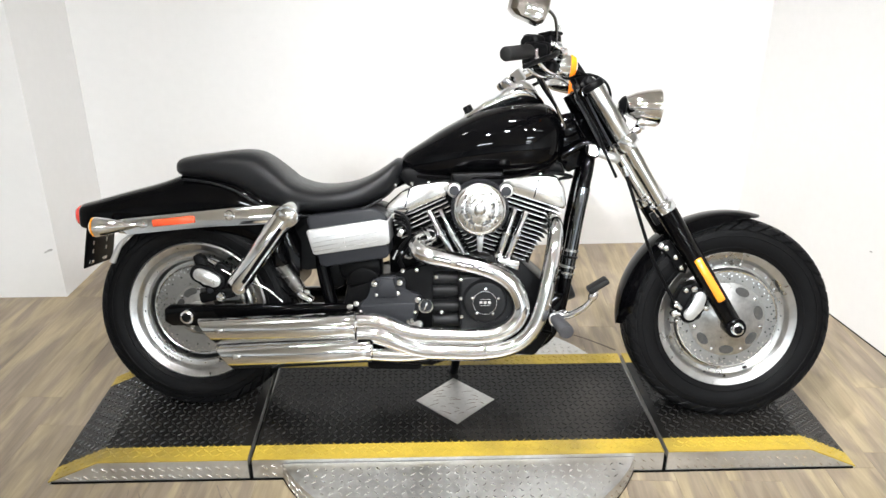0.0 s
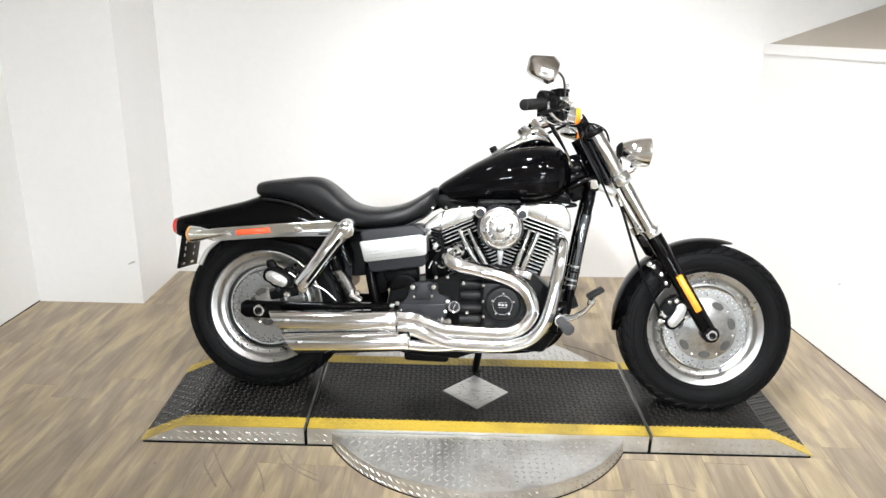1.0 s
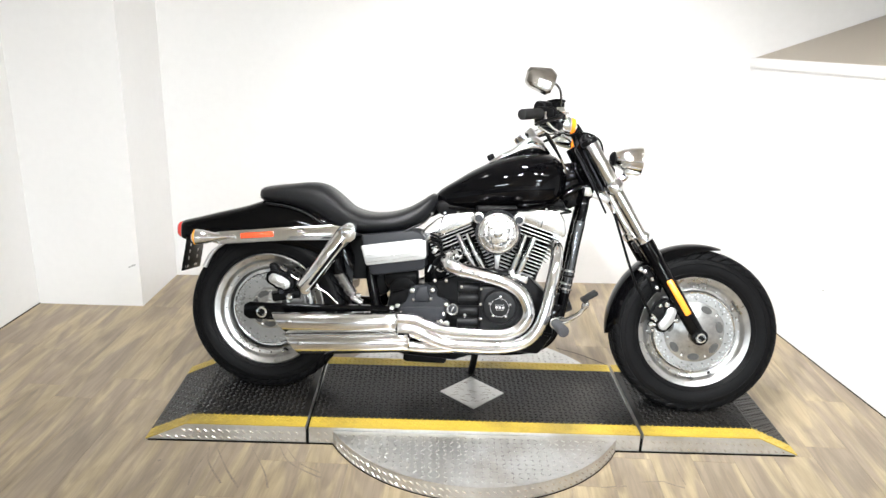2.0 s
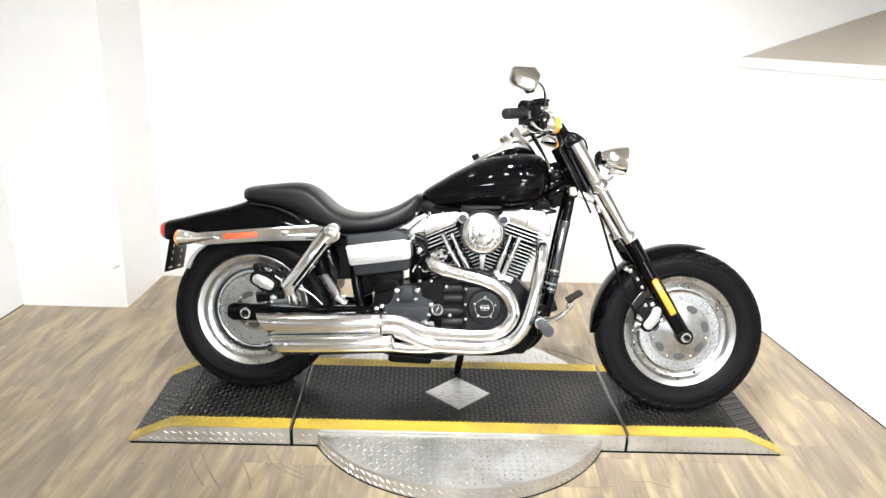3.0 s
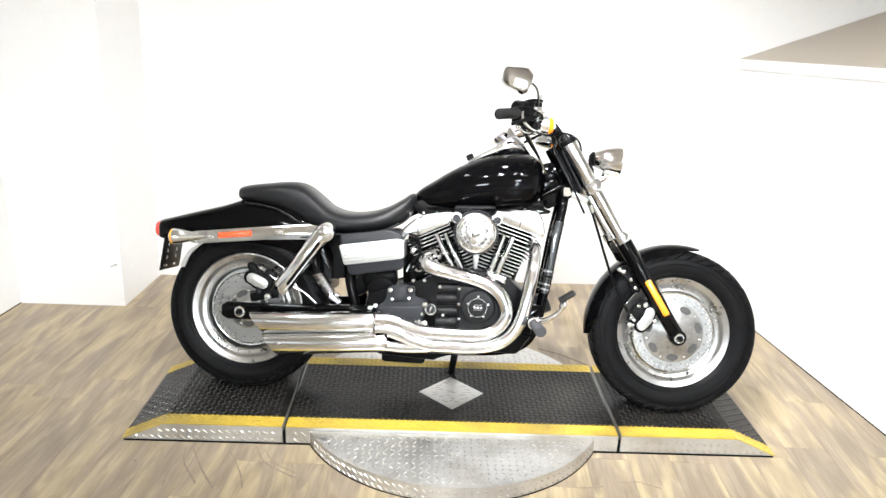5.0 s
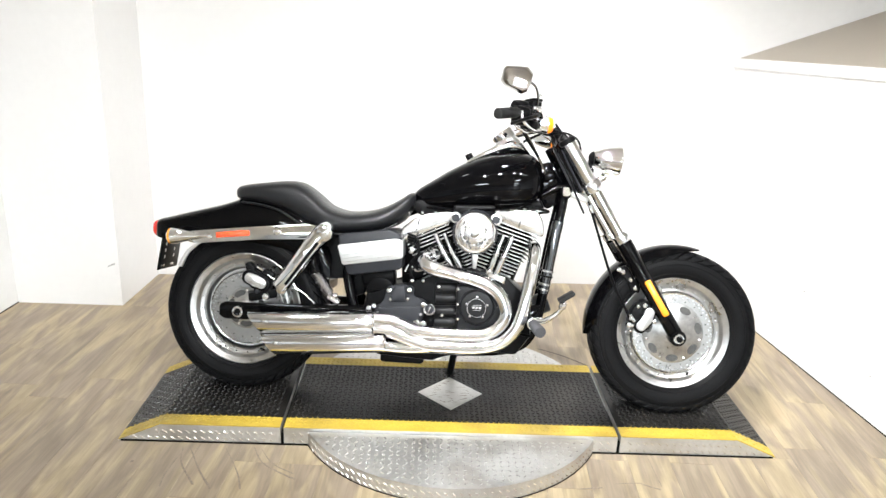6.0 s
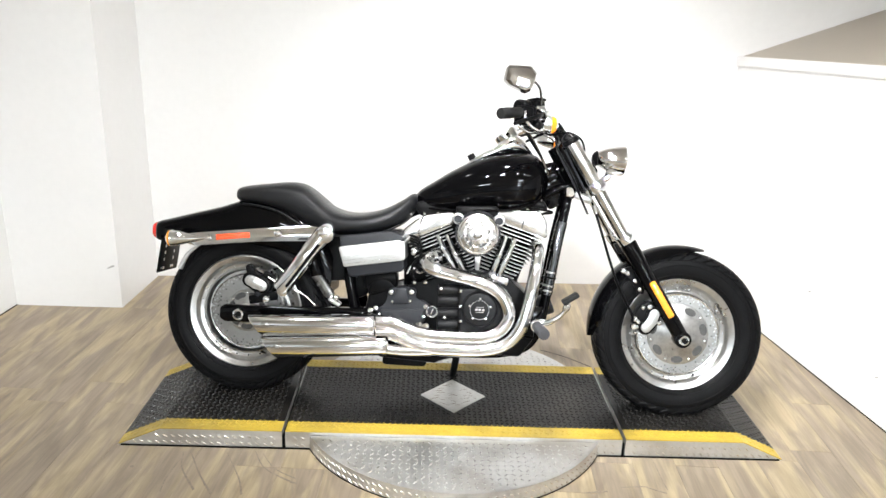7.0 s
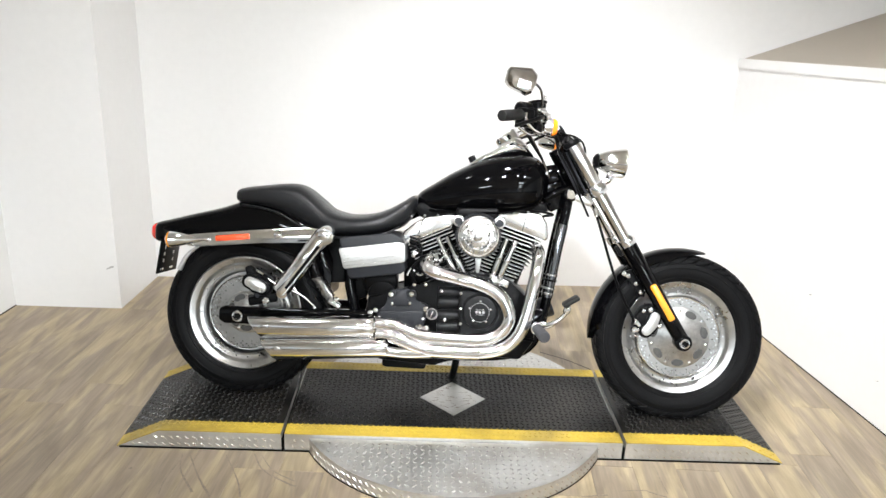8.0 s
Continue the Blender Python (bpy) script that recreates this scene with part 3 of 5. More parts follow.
def annulus(c, y, thick, r0, r1, seg=64):
    return lathe([(r0, y), (r1, y), (r1, y + thick), (r0, y + thick)], (c[0], 0, c[1]), (0, 1, 0), seg, wrap=True)


def dots(c, y, r, n, rad, turn_=0.0, depth=0.002, seg=8):
    return join(*[cyl((c[0] + r * math.cos(a), y, c[1] + r * math.sin(a)), (c[0] + r * math.cos(a), y - depth, c[1] + r * math.sin(a)), rad, seg=seg)
                  for a in [turn_ + 2 * math.pi * k / n for k in range(n)]])


def wheel(cx, cz, R, hw, rim, lip_y, rotor_r, rotor_y, carrier_r, cut, label):
    c = (cx, cz)
    d = lip_y
    # lip, stepped wall, hollow ring, bright ridge and deep centre disc
    prof = [(rim + 0.002, -d), (rim - 0.003, -d - 0.003), (rim - 0.006, -d - 0.002), (rim - 0.020, -d + 0.006), (rim - 0.024, -d + 0.008), (rim - 0.030, -d + 0.020), (rim - 0.034, -d + 0.023),
            (rim - 0.046, -d + 0.026), (rim - 0.050, -d + 0.022), (rim - 0.054, -d + 0.021), (rim - 0.057, -d + 0.026), (rim - 0.062, -d + 0.046), (0.075, -d + 0.052), (0.045, -d + 0.035), (0.002, -d + 0.035)]
    back = [(r, -y) for r, y in prof[::-1]]
    body = part("wheel", lathe(prof + back, (cx, 0, cz), (0, 1, 0), 96, wrap=True), WHEEL_ALU, bike, label)
    t = hw / 0.065
    half = [(rim - 0.006, 0.046 * t), (rim + 0.006, 0.056 * t), (rim + 0.030, 0.064 * t), (R - 0.045, 0.066 * t), (R - 0.027, 0.059 * t), (R - 0.016, 0.048 * t), (R - 0.011, 0.030 * t), (R - 0.010, 0.010 * t)]
    ty = part("tyre", lathe([(r, -y) for r, y in half] + [(r, y) for r, y in half[::-1]] , (cx, 0, cz), (0, 1, 0), 120, wrap=True), RUBBER, body, "black rubber tyre")
    for rr_, yy in ((rim + 0.012, 0.0598 * t), (R - 0.052, 0.0668 * t)):
        part("sidewall_ridge", lathe([(rr_, -yy), (rr_ + 0.002, -yy - 0.0015), (rr_ + 0.004, -yy)], (cx, 0, cz), (0, 1, 0), 96, wrap=True), RUBBER, body)
    # tread blocks in skewed pairs, cut deep at the shoulders
    n = 42
    line = [(R - 0.0035, 0.004 * t), (R - 0.0038, 0.018 * t), (R - 0.005, 0.033 * t), (R - 0.0095, 0.049 * t), (R - 0.016, 0.0575 * t), (R - 0.023, 0.0620 * t), (R - 0.032, 0.0645 * t)]
    bm = bmesh.new()
    for side in (-1, 1):
        for k in range(n):
            a0 = 2 * math.pi * (k + (0.5 if side > 0 else 0)) / n
            grid = []
            for i, (r, y) in enumerate(line):
                skew = 0.050 * i + (0.035 if i in (2, 3) else 0)
                deep = cut if i < 6 else 0.001
                proud = 0.0035 if i < 5 else (0.0025, 0.0008)[i - 5]
                out_y = (0, 0, 0, 0.001, 0.002, 0.0016, 0.0004)[i]
                row = []
                for frac, dr, oy in ((0.04, -deep, -0.004), (0.07, proud, out_y), (0.81, proud, out_y), (0.84, -deep, -0.005)):
                    a = a0 + 2 * math.pi / n * frac + skew
                    row.append(bm.verts.new((cx + (r + dr) * math.cos(a), side * (y + (oy if i > 2 else 0)), cz + (r + dr) * math.sin(a))))
                grid.append(row)
            for g0, g1 in zip(grid, grid[1:]):
                for i in range(3):
                    bm.faces.new((g0[i], g0[i + 1], g1[i + 1], g1[i]))
            for row in (grid[0], grid[-1]):
                bm.faces.new(row)
    part("tread", bm, RUBBER, ty, "cut tread blocks", kind="stuff", smooth=False)
    # brake rotor on its carrier
    ro = part("brake_rotor", annulus(c, -rotor_y - 0.005, 0.005, carrier_r - 0.004, rotor_r), ROTOR, body, "drilled steel brake rotor")
    part("rotor_edge", lathe([(rotor_r - 0.001, -rotor_y - 0.005), (rotor_r + 0.002, -rotor_y - 0.007), (rotor_r + 0.005, -rotor_y - 0.005), (rotor_r + 0.005, -rotor_y + 0.004)], (cx, 0, cz), (0, 1, 0), 72, wrap=True), BRIGHT, ro, "bright ring round the rotor")
    for rr_, n_, rad, m in ((rotor_r - 0.007, 36, 0.0026, CHROME), (rotor_r - 0.014, 36, 0.0024, CHROME), (rotor_r - 0.024, 20, 0.0024, RECESS_SHADE)):
        part("drilling", dots(c, -rotor_y - 0.005, rr_, n_, rad, 0.1 * rr_ * 100, 0.0008), m, ro, "drilled holes", kind="stuff", smooth=False)
    part("rim_rivet", dots(c, -d + 0.0255, rim - 0.040, 24, 0.0026, 0.05, 0.002), CHROME, body, "small bright rivets", kind="stuff")
    carrier = part("rotor_carrier", lathe([(0.016, -rotor_y - 0.022), (0.040, -rotor_y - 0.020), (0.052, -rotor_y - 0.011), (carrier_r - 0.006, -rotor_y - 0.009), (carrier_r, -rotor_y - 0.006), (carrier_r, -rotor_y), (0.016, -rotor_y)], (cx, 0, cz), (0, 1, 0), 64), CARRIER, body, "cast alloy rotor carrier")
    # raised grey ovals; their colour stands in for the shade inside openings
    for k in range(7):
        a = 0.25 + 2 * math.pi * k / 7
        r = carrier_r - 0.020
        slot = cyl((0, -rotor_y - 0.0090, 0), (0, -rotor_y - 0.0112, 0), 0.0155, seg=18)
        slot.transform(Matrix.Translation((cx + r * math.cos(a), 0, cz + r * math.sin(a))) @ Matrix.Rotation(-a, 4, "Y") @ Matrix.Diagonal((0.86, 1, 1.45, 1)))
        part("carrier_slot", slot, SLOTGREY, carrier, "grey oval disc that stands for a shaded opening")
    for k in range(7):
        a = 0.25 + 0.449 + 2 * math.pi * k / 7
        part("carrier_bolt", bolt((cx + (carrier_r - 0.012) * math.cos(a), -rotor_y - 0.008, cz + (carrier_r - 0.012) * math.sin(a)), 0.006, 0.004), CHROME, body)
    part("hub", cyl((cx, -rotor_y - 0.03, cz), (cx, rotor_y + 0.03, cz), 0.030, seg=32, bevel=0.004), ALU, body, "alloy hub")
    a = -1.15
    part("valve_stem", cyl((cx + (rim - 0.034) * math.cos(a), -lip_y + 0.03, cz + (rim - 0.034) * math.sin(a)), (cx + (rim - 0.05) * math.cos(a), -lip_y - 0.004, cz + (rim - 0.05) * math.sin(a)), 0.0045, seg=10), BLACK, body, "black valve stem")
    return body


def pill(pts, r, y0, y1, bevel=0.004):
    """A flat block with a rounded-bar outline along two or more (x, z) points."""
    pts = [Vector(p) for p in pts]
    left, right = [], []
    for i, p in enumerate(pts):
        d = (pts[min(i + 1, len(pts) - 1)] - pts[max(i - 1, 0)]).normalized()
        n = Vector((-d.y, d.x))
        left.append(p + n * r)
        right.append(p - n * r)
    def cap(p, d):
        n = Vector((-d.y, d.x))
        return [p + (n * math.cos(a) + d * math.sin(a)) * r for a in [math.pi * k / 8 for k in range(1, 8)]]
    d1, d0 = (pts[-1] - pts[-2]).normalized(), (pts[0] - pts[1]).normalized()
    return prism([tuple(p) for p in left + cap(pts[-1], d1) + right[::-1] + cap(pts[0], d0)], y0, y1, bevel)


def nut(c, r, out, label, parent):
    """A domed ring nut round a dark axle end."""
    ob = part("axle_nut", lathe([(r, 0), (r, 0.007), (r * 0.86, 0.013), (r * 0.62, 0.014), (r * 0.55, 0.008), (r * 0.50, 0.006), (0.002, 0.006)], c, (0, out, 0), 28), CHROME, parent, label)
    part("axle_end", cyl((c[0], c[1] + out * 0.0055, c[2]), (c[0], c[1] + out * 0.0085, c[2]), r * 0.46, seg=18), RECESS_SHADE, ob if parent is bike else parent, "dark hollow axle end")


wheel(RX, RZ, RR, 0.084, 0.214, 0.070, 0.138, 0.040, 0.080, 0.004, "polished alloy disc wheel with a wide tyre")
wheel(FX, FZ, FR, 0.068, 0.213, 0.050, 0.150, 0.042, 0.115, 0.012, "polished alloy disc wheel with a fat tyre")

# rear fender, tail light, plate bracket
part("rear_fender", loft([(-0.350, 0.649, 0.697, 0.060), (-0.338, 0.630, 0.704, 0.085), (-0.296, 0.626, 0.715, 0.096), (-0.212, 0.628, 0.739, 0.100), (-0.103, 0.627, 0.769, 0.102), (-0.004, 0.627, 0.803, 0.102),
                          (0.077, 0.623, 0.809, 0.102), (0.159, 0.608, 0.793, 0.102), (0.232, 0.570, 0.758, 0.100), (0.286, 0.512, 0.694, 0.098), (0.330, 0.465, 0.606, 0.09)], 3.2, 40, 8), PAINT, bike, "gloss black painted fender")
part("fender_seat_bracket", box((-0.029, 0, 0.809), (0.06, 0.03, 0.006), (0, -14, 0), 0.002), CHROME, bike, "chrome seat tab")
tail = part("tail_light", loft([(-0.373, 0.648, 0.682, 0.034), (-0.367, 0.634, 0.694, 0.056), (-0.345, 0.624, 0.700, 0.066), (-0.300, 0.630, 0.698, 0.068)], 2.8, 28), RED, bike, "red tail light lens")
bracket = part("plate_bracket", box((-0.322, 0.0, 0.580), (0.006, 0.185, 0.150), (0, 8, 0), 0.003), BLACK, bike, "black number plate bracket with slots")
for yy in (-0.05, 0.035):
    for z in (0.632, 0.606, 0.580, 0.554):
        part("bracket_slot", box((-0.3184 + 0.1405 * (z - 0.580), yy, z), (0.0024, 0.005, 0.012), (0, 8, 0)), ALU, bracket, "bright slot")
    part("plate_screw", box((-0.3266, yy - 0.005, 0.521), (0.004, 0.028, 0.010), (0, 8, 0), 0.0015), BRIGHT, bracket, "bright slot end")
part("hose", tube([(-0.176, -0.09, 0.617), (-0.201, -0.09, 0.599), (-0.222, -0.09, 0.574), (-0.244, -0.09, 0.528)], (0.004, 0.010), 10), SILVER, bike, "pale trim strip on the inner fender")

# chrome fender strut with turn signal and reflector, on both sides
for sy in (-1, 1):
    y0, y1 = sy * 0.128, sy * 0.150
    strut = part("fender_strut", prism([(-0.200, 0.665), (-0.166, 0.670), (0.073, 0.698), (0.243, 0.717), (0.320, 0.713), (0.347, 0.687), (0.323, 0.664), (0.266, 0.670), (0.076, 0.650), (-0.162, 0.623), (-0.197, 0.625)], y0, y1, 0.008, 3), CHROME, bike, "chrome fender strut")
    yo = sy * 0.150
    part("reflector", box((-0.027, yo + sy * 0.003, 0.665), (0.125, 0.008, 0.022), (0, -6.5, 0), 0.003), ORANGE_REFL, strut, "red reflector")
    for bx, bz, br in ((-0.120, 0.655, 0.011), (0.139, 0.686, 0.015)):
        part("strut_bolt", bolt((bx, yo, bz), br, 0.012, (0, sy, 0), 20), CHROME, strut)
    part("turn_signal", lathe([(0.002, 0.128), (0.006, 0.104), (0.015, 0.074), (0.025, 0.036), (0.029, 0.009), (0.030, 0.0), (0.020, -0.001)], (-0.250, sy * 0.165, 0.646), (1, 0, 0.06), 28), CHROME, strut, "chrome bullet turn signal")
    part("signal_lens", lathe([(0.029, 0.0), (0.029, -0.006), (0.02, -0.014), (0.004, -0.017)], (-0.250, sy * 0.165, 0.646), (1, 0, 0.06), 28), AMBER, strut, "amber turn signal lens")

# shock absorbers under chrome covers
for sy in (-1, 1):
    y = sy * 0.172
    shock = part("shock_absorber", cyl((0.312, y, 0.695), (0.160, y, 0.478), 0.0325, 0.0315, 32, 0.006), CHROME, bike, "chrome shock absorber cover")
    part("shock_slot", cyl((0.300, y + sy * 0.0285, 0.655), (0.188, y + sy * 0.0285, 0.495), 0.0062, seg=8), BLACK, shock, "dark slot along the cover")
    part("shock_eye", cyl((0.319, y - 0.030, 0.690), (0.321, y + 0.030, 0.703), 0.034, seg=28, bevel=0.005), CHROME, shock, "chrome upper shock mount")
    part("shock_bolt", lathe([(0.021, 0), (0.021, 0.004), (0.014, 0.006), (0.013, 0.014), (0.010, 0.016), (0.002, 0.016)], (0.319, y + sy * 0.03, 0.696), (0, sy, 0), 24), CHROME, shock)
    part("shock_foot", cyl((0.171, y - 0.022, 0.474), (0.173, y + 0.022, 0.483), 0.020, seg=24, bevel=0.004), CHROME, shock, "chrome lower shock mount")
    part("shock_nut", bolt((0.100, y + sy * -0.04, 0.436), 0.014, 0.012, (0, sy, 0), 16), CHROME, shock)
# rear suspension link that shows ahead of the wheel
link = part("rear_link", join(cyl((0.250, -0.112, 0.630), (0.283, -0.115, 0.532), 0.029, 0.027, 24, 0.005), lathe([(0.024, -0.006), (0.032, -0.005), (0.032, 0.005), (0.024, 0.006)], (0.258, -0.113, 0.606), (0.033, 0, -0.098), 24)), PAINT, bike, "black link body")
for k in range(15):
    s = k / 14
    part("coil", lathe([(0.014, -0.0030), (0.0205, -0.0022), (0.0215, 0), (0.0205, 0.0022), (0.014, 0.0030)], (0.281 + 0.052 * s, -0.115, 0.533 - 0.074 * s), (0.052, 0, -0.074), 20), STEEL, link, "grey ribbed sleeve")
part("link_rod", cyl((0.328, -0.115, 0.468), (0.352, -0.115, 0.436), 0.012, seg=14, bevel=0.002), CHROME, link, "bright rod")
part("link_clevis", box((0.352, -0.12, 0.438), (0.05, 0.03, 0.020), (0, 35, 0), 0.005), CHROME, link, "bright clevis")
part("clevis_bolt", bolt((0.360, -0.13, 0.455), 0.010, 0.008), CHROME, link)

# swingarm, axle plate, rear caliper
part("swingarm", join(prism([(-0.056, 0.408), (-0.076, 0.396), (-0.077, 0.356), (-0.054, 0.342), (0.050, 0.345), (0.513, 0.371), (0.511, 0.423), (0.045, 0.406)], -0.135, -0.105, 0.008, 3),
                      prism([(-0.056, 0.408), (-0.076, 0.396), (-0.077, 0.356), (-0.054, 0.342), (0.050, 0.345), (0.513, 0.371), (0.511, 0.423), (0.045, 0.406)], 0.105, 0.135, 0.008, 3)), PAINT, bike, "black rear swingarm")
nut((-0.002, -0.135, 0.374), 0.023, -1, "chrome rear axle nut", bike)
cal = part("rear_caliper", join(pill([(0.030, 0.503), (0.056, 0.494), (0.081, 0.480)], 0.029, -0.122, -0.060, 0.008), prism([(0.008, 0.553), (0.022, 0.560), (0.040, 0.548), (0.052, 0.520), (0.030, 0.512), (0.014, 0.528)], -0.110, -0.070, 0.006),
                                box((0.092, -0.09, 0.505), (0.05, 0.04, 0.05), (0, 25, 0), 0.010), cyl((0.062, -0.09, 0.455), (0.062, -0.115, 0.452), 0.015, seg=16), box((0.080, -0.105, 0.436), (0.11, 0.02, 0.034), (0, -12, 0), 0.008)), BLACK, bike, "black rear brake caliper")
part("caliper_cover", pill([(0.034, 0.501), (0.056, 0.494), (0.078, 0.482)], 0.0195, -0.130, -0.118, 0.006), SILVER, cal, "bright pill-shaped caliper cover")
part("cover_recess", pill([(0.036, 0.4995), (0.056, 0.493), (0.076, 0.482)], 0.010, -0.1308, -0.125, 0.001), ALU, cal, "shallow recess in the cover")
part("caliper_pin", cyl((0.050, -0.085, 0.538), (0.112, -0.085, 0.508), 0.009, seg=14, bevel=0.002), CHROME, cal, "bright caliper pin")
part("caliper_bolt", bolt((0.062, -0.115, 0.452), 0.010, 0.006), GREYCOAT, cal)
part("brake_hose", tube([(0.098, -0.11, 0.515), (0.149, -0.11, 0.486), (0.221, -0.10, 0.460), (0.274, -0.09, 0.414)], 0.004, 8), BRIGHT, cal, "steel brake line")

# seat
seat = part("seat", loft([(-0.050, 0.806, 0.828, 0.040), (-0.038, 0.791, 0.843, 0.075), (0.002, 0.782, 0.853, 0.098), (0.070, 0.774, 0.863, 0.110), (0.141, 0.753, 0.872, 0.116), (0.188, 0.728, 0.870, 0.120), (0.225, 0.707, 0.854, 0.124),
                         (0.267, 0.693, 0.822, 0.132), (0.313, 0.686, 0.786, 0.140), (0.380, 0.684, 0.768, 0.150), (0.461, 0.692, 0.774, 0.152), (0.528, 0.706, 0.796, 0.142), (0.584, 0.732, 0.829, 0.120), (0.616, 0.765, 0.851, 0.100), (0.637, 0.800, 0.849, 0.075)], 2.7, 40), LEATHER, bike, "black stitched two-up seat")
part("seat_piping", tube([(-0.012, -0.098, 0.784), (0.069, -0.110, 0.776), (0.141, -0.116, 0.756), (0.225, -0.124, 0.712), (0.312, -0.139, 0.689), (0.377, -0.148, 0.686), (0.459, -0.150, 0.694), (0.525, -0.140, 0.708), (0.581, -0.118, 0.735)], 0.004, 8), LEATHER, seat, "seam welt along the seat base")

# electrical box with the silver band
cover = [(0.368, 0.679), (0.376, 0.688), (0.554, 0.714), (0.590, 0.702), (0.601, 0.692), (0.610, 0.581), (0.600, 0.569), (0.423, 0.540), (0.407, 0.545)]
sidebox = part("side_box", prism(cover, -0.172, -0.05, 0.012, 3), GREYCOAT, bike, "dark grey electrical side cover")
part("silver_band", prism([(0.369, 0.644), (0.374, 0.649), (0.582, 0.683), (0.607, 0.677), (0.612, 0.616), (0.598, 0.609), (0.396, 0.576), (0.388, 0.581)], -0.182, -0.055, 0.006, 3), SILVER, sidebox, "brushed silver band across the cover")
for k in range(4):
    z = 0.600 + 0.0130 * k
    part("band_groove", box((0.483, -0.1822, z + 0.003), (0.190, 0.0016, 0.0014), (0, -10.5, 0), 0.0004, 1), STEEL, sidebox, "fine groove in the band")

# tank, console and instruments
tank = part("fuel_tank", loft([(0.631, 0.808, 0.852, 0.035), (0.650, 0.799, 0.872, 0.062), (0.696, 0.796, 0.903, 0.090), (0.768, 0.796, 0.950, 0.116), (0.861, 0.799, 0.996, 0.136), (0.945, 0.804, 1.020, 0.145), (1.019, 0.811, 1.026, 0.145),
                               (1.072, 0.826, 1.016, 0.130), (1.101, 0.852, 0.991, 0.105), (1.118, 0.888, 0.962, 0.060)], 2.35, 48, 3.0), PAINT, bike, "gloss black painted fuel tank")
part("tank_seam", tube([(0.649, -0.050, 0.803), (0.735, -0.098, 0.799), (0.859, -0.122, 0.802), (0.973, -0.130, 0.810), (1.069, -0.112, 0.836)], 0.005, 8), PAINT, tank, "rolled lower seam of the tank")
console = part("tank_console", loft([(0.79, 0.950, 0.964, 0.012), (0.825, 0.965, 0.988, 0.034), (0.87, 0.985, 1.020, 0.046), (0.91, 1.0, 1.042, 0.052), (0.945, 1.010, 1.072, 0.058), (0.975, 1.015, 1.093, 0.058), (1.0, 1.02, 1.090, 0.054), (1.025, 1.02, 1.073, 0.045), (1.045, 1.02, 1.045, 0.030), (1.06, 1.015, 1.025, 0.012)], 2.4, 32), CHROME, bike, "chrome tank console")
part("fuel_cap", lathe([(0.036, 0), (0.036, 0.012), (0.030, 0.018), (0.002, 0.020)], (0.891, 0.075, 0.979), (-0.25, 0.55, 0.8), 32), CHROME, bike, "chrome fuel cap")
part("speedometer", lathe([(0.045, -0.02), (0.047, 0.01), (0.045, 0.018), (0.040, 0.020), (0.036, 0.014), (0.002, 0.014)], (0.958, 0, 1.084), (-0.62, 0, 0.78), 36), CHROME, console, "chrome-ringed speedometer")
part("ignition_knob", cyl((0.837, 0, 0.990), (0.826, 0, 1.011), 0.014, seg=16, bevel=0.003), BLACK, console, "black ignition switch")

# frame
RAILS = [(1.200, 0.04, 0.895), (1.192, 0.055, 0.850), (1.186, 0.06, 0.810), (1.165, 0.06, 0.69), (1.146, 0.06, 0.555), (1.128, 0.06, 0.426), (1.108, 0.06, 0.350), (1.072, 0.06, 0.300), (1.012, 0.06, 0.276), (0.90, 0.06, 0.262), (0.55, 0.06, 0.250)]
frame_part = part("frame", join(
    *[tube([(x, sy * y, z) for x, y, z in RAILS], 0.019, 16) for sy in (-1, 1)],
    tube([(1.16, 0, 0.95), (1.0, 0, 0.87), (0.7, 0, 0.82), (0.45, 0, 0.70)], 0.024, 14),
    *[tube([(0.54, sy * 0.07, 0.74), (0.43, sy * 0.09, 0.66), (0.40, sy * 0.10, 0.55), (0.43, sy * 0.10, 0.40)], 0.020, 14) for sy in (-1, 1)],
    prism([(1.075, 0.975), (1.12, 0.992), (1.18, 1.002), (1.238, 0.905), (1.218, 0.866), (1.175, 0.838), (1.135, 0.815), (1.105, 0.85), (1.098, 0.92)], -0.038, 0.038, 0.008))
    , PAINT, bike, "gloss black tube frame")
part("inner_panel", prism([(0.255, 0.715), (0.37, 0.712), (0.425, 0.70), (0.425, 0.515), (0.35, 0.510), (0.30, 0.508), (0.262, 0.56)], -0.065, -0.03, 0.008), BLACK, bike, "black panel behind the shock absorber")
neck = part("steering_neck", cyl((1.145, 0, 1.055), (1.245, 0, 0.885), 0.034, seg=24, bevel=0.004), PAINT, bike, "black steering neck")
part("neck_boss", cyl((1.202, -0.02, 0.886), (1.202, -0.076, 0.886), 0.026, seg=24, bevel=0.005), PAINT, neck, "black bolt boss")
part("neck_bolt", lathe([(0.020, 0), (0.020, 0.006), (0.016, 0.010), (0.009, 0.010), (0.008, 0.006), (0.002, 0.006)], (1.202, -0.076, 0.886), (0, -1, 0), 24), CHROME, neck, "bright neck bolt")
part("neck_arm", tube([(1.205, -0.062, 0.912), (1.165, -0.062, 0.898), (1.112, -0.060, 0.868)], 0.011, 12), PAINT, neck)
part("neck_gusset", prism([(1.10, 0.965), (1.15, 0.975), (1.165, 0.935), (1.125, 0.918), (1.10, 0.93)], -0.055, -0.03, 0.010, 3), PAINT, neck, "black moulded neck cover")
part("neck_recess", cyl((1.138, -0.0545, 0.952), (1.138, -0.0565, 0.950), 0.012, seg=18), RECESS_SHADE, neck, "dark recess")
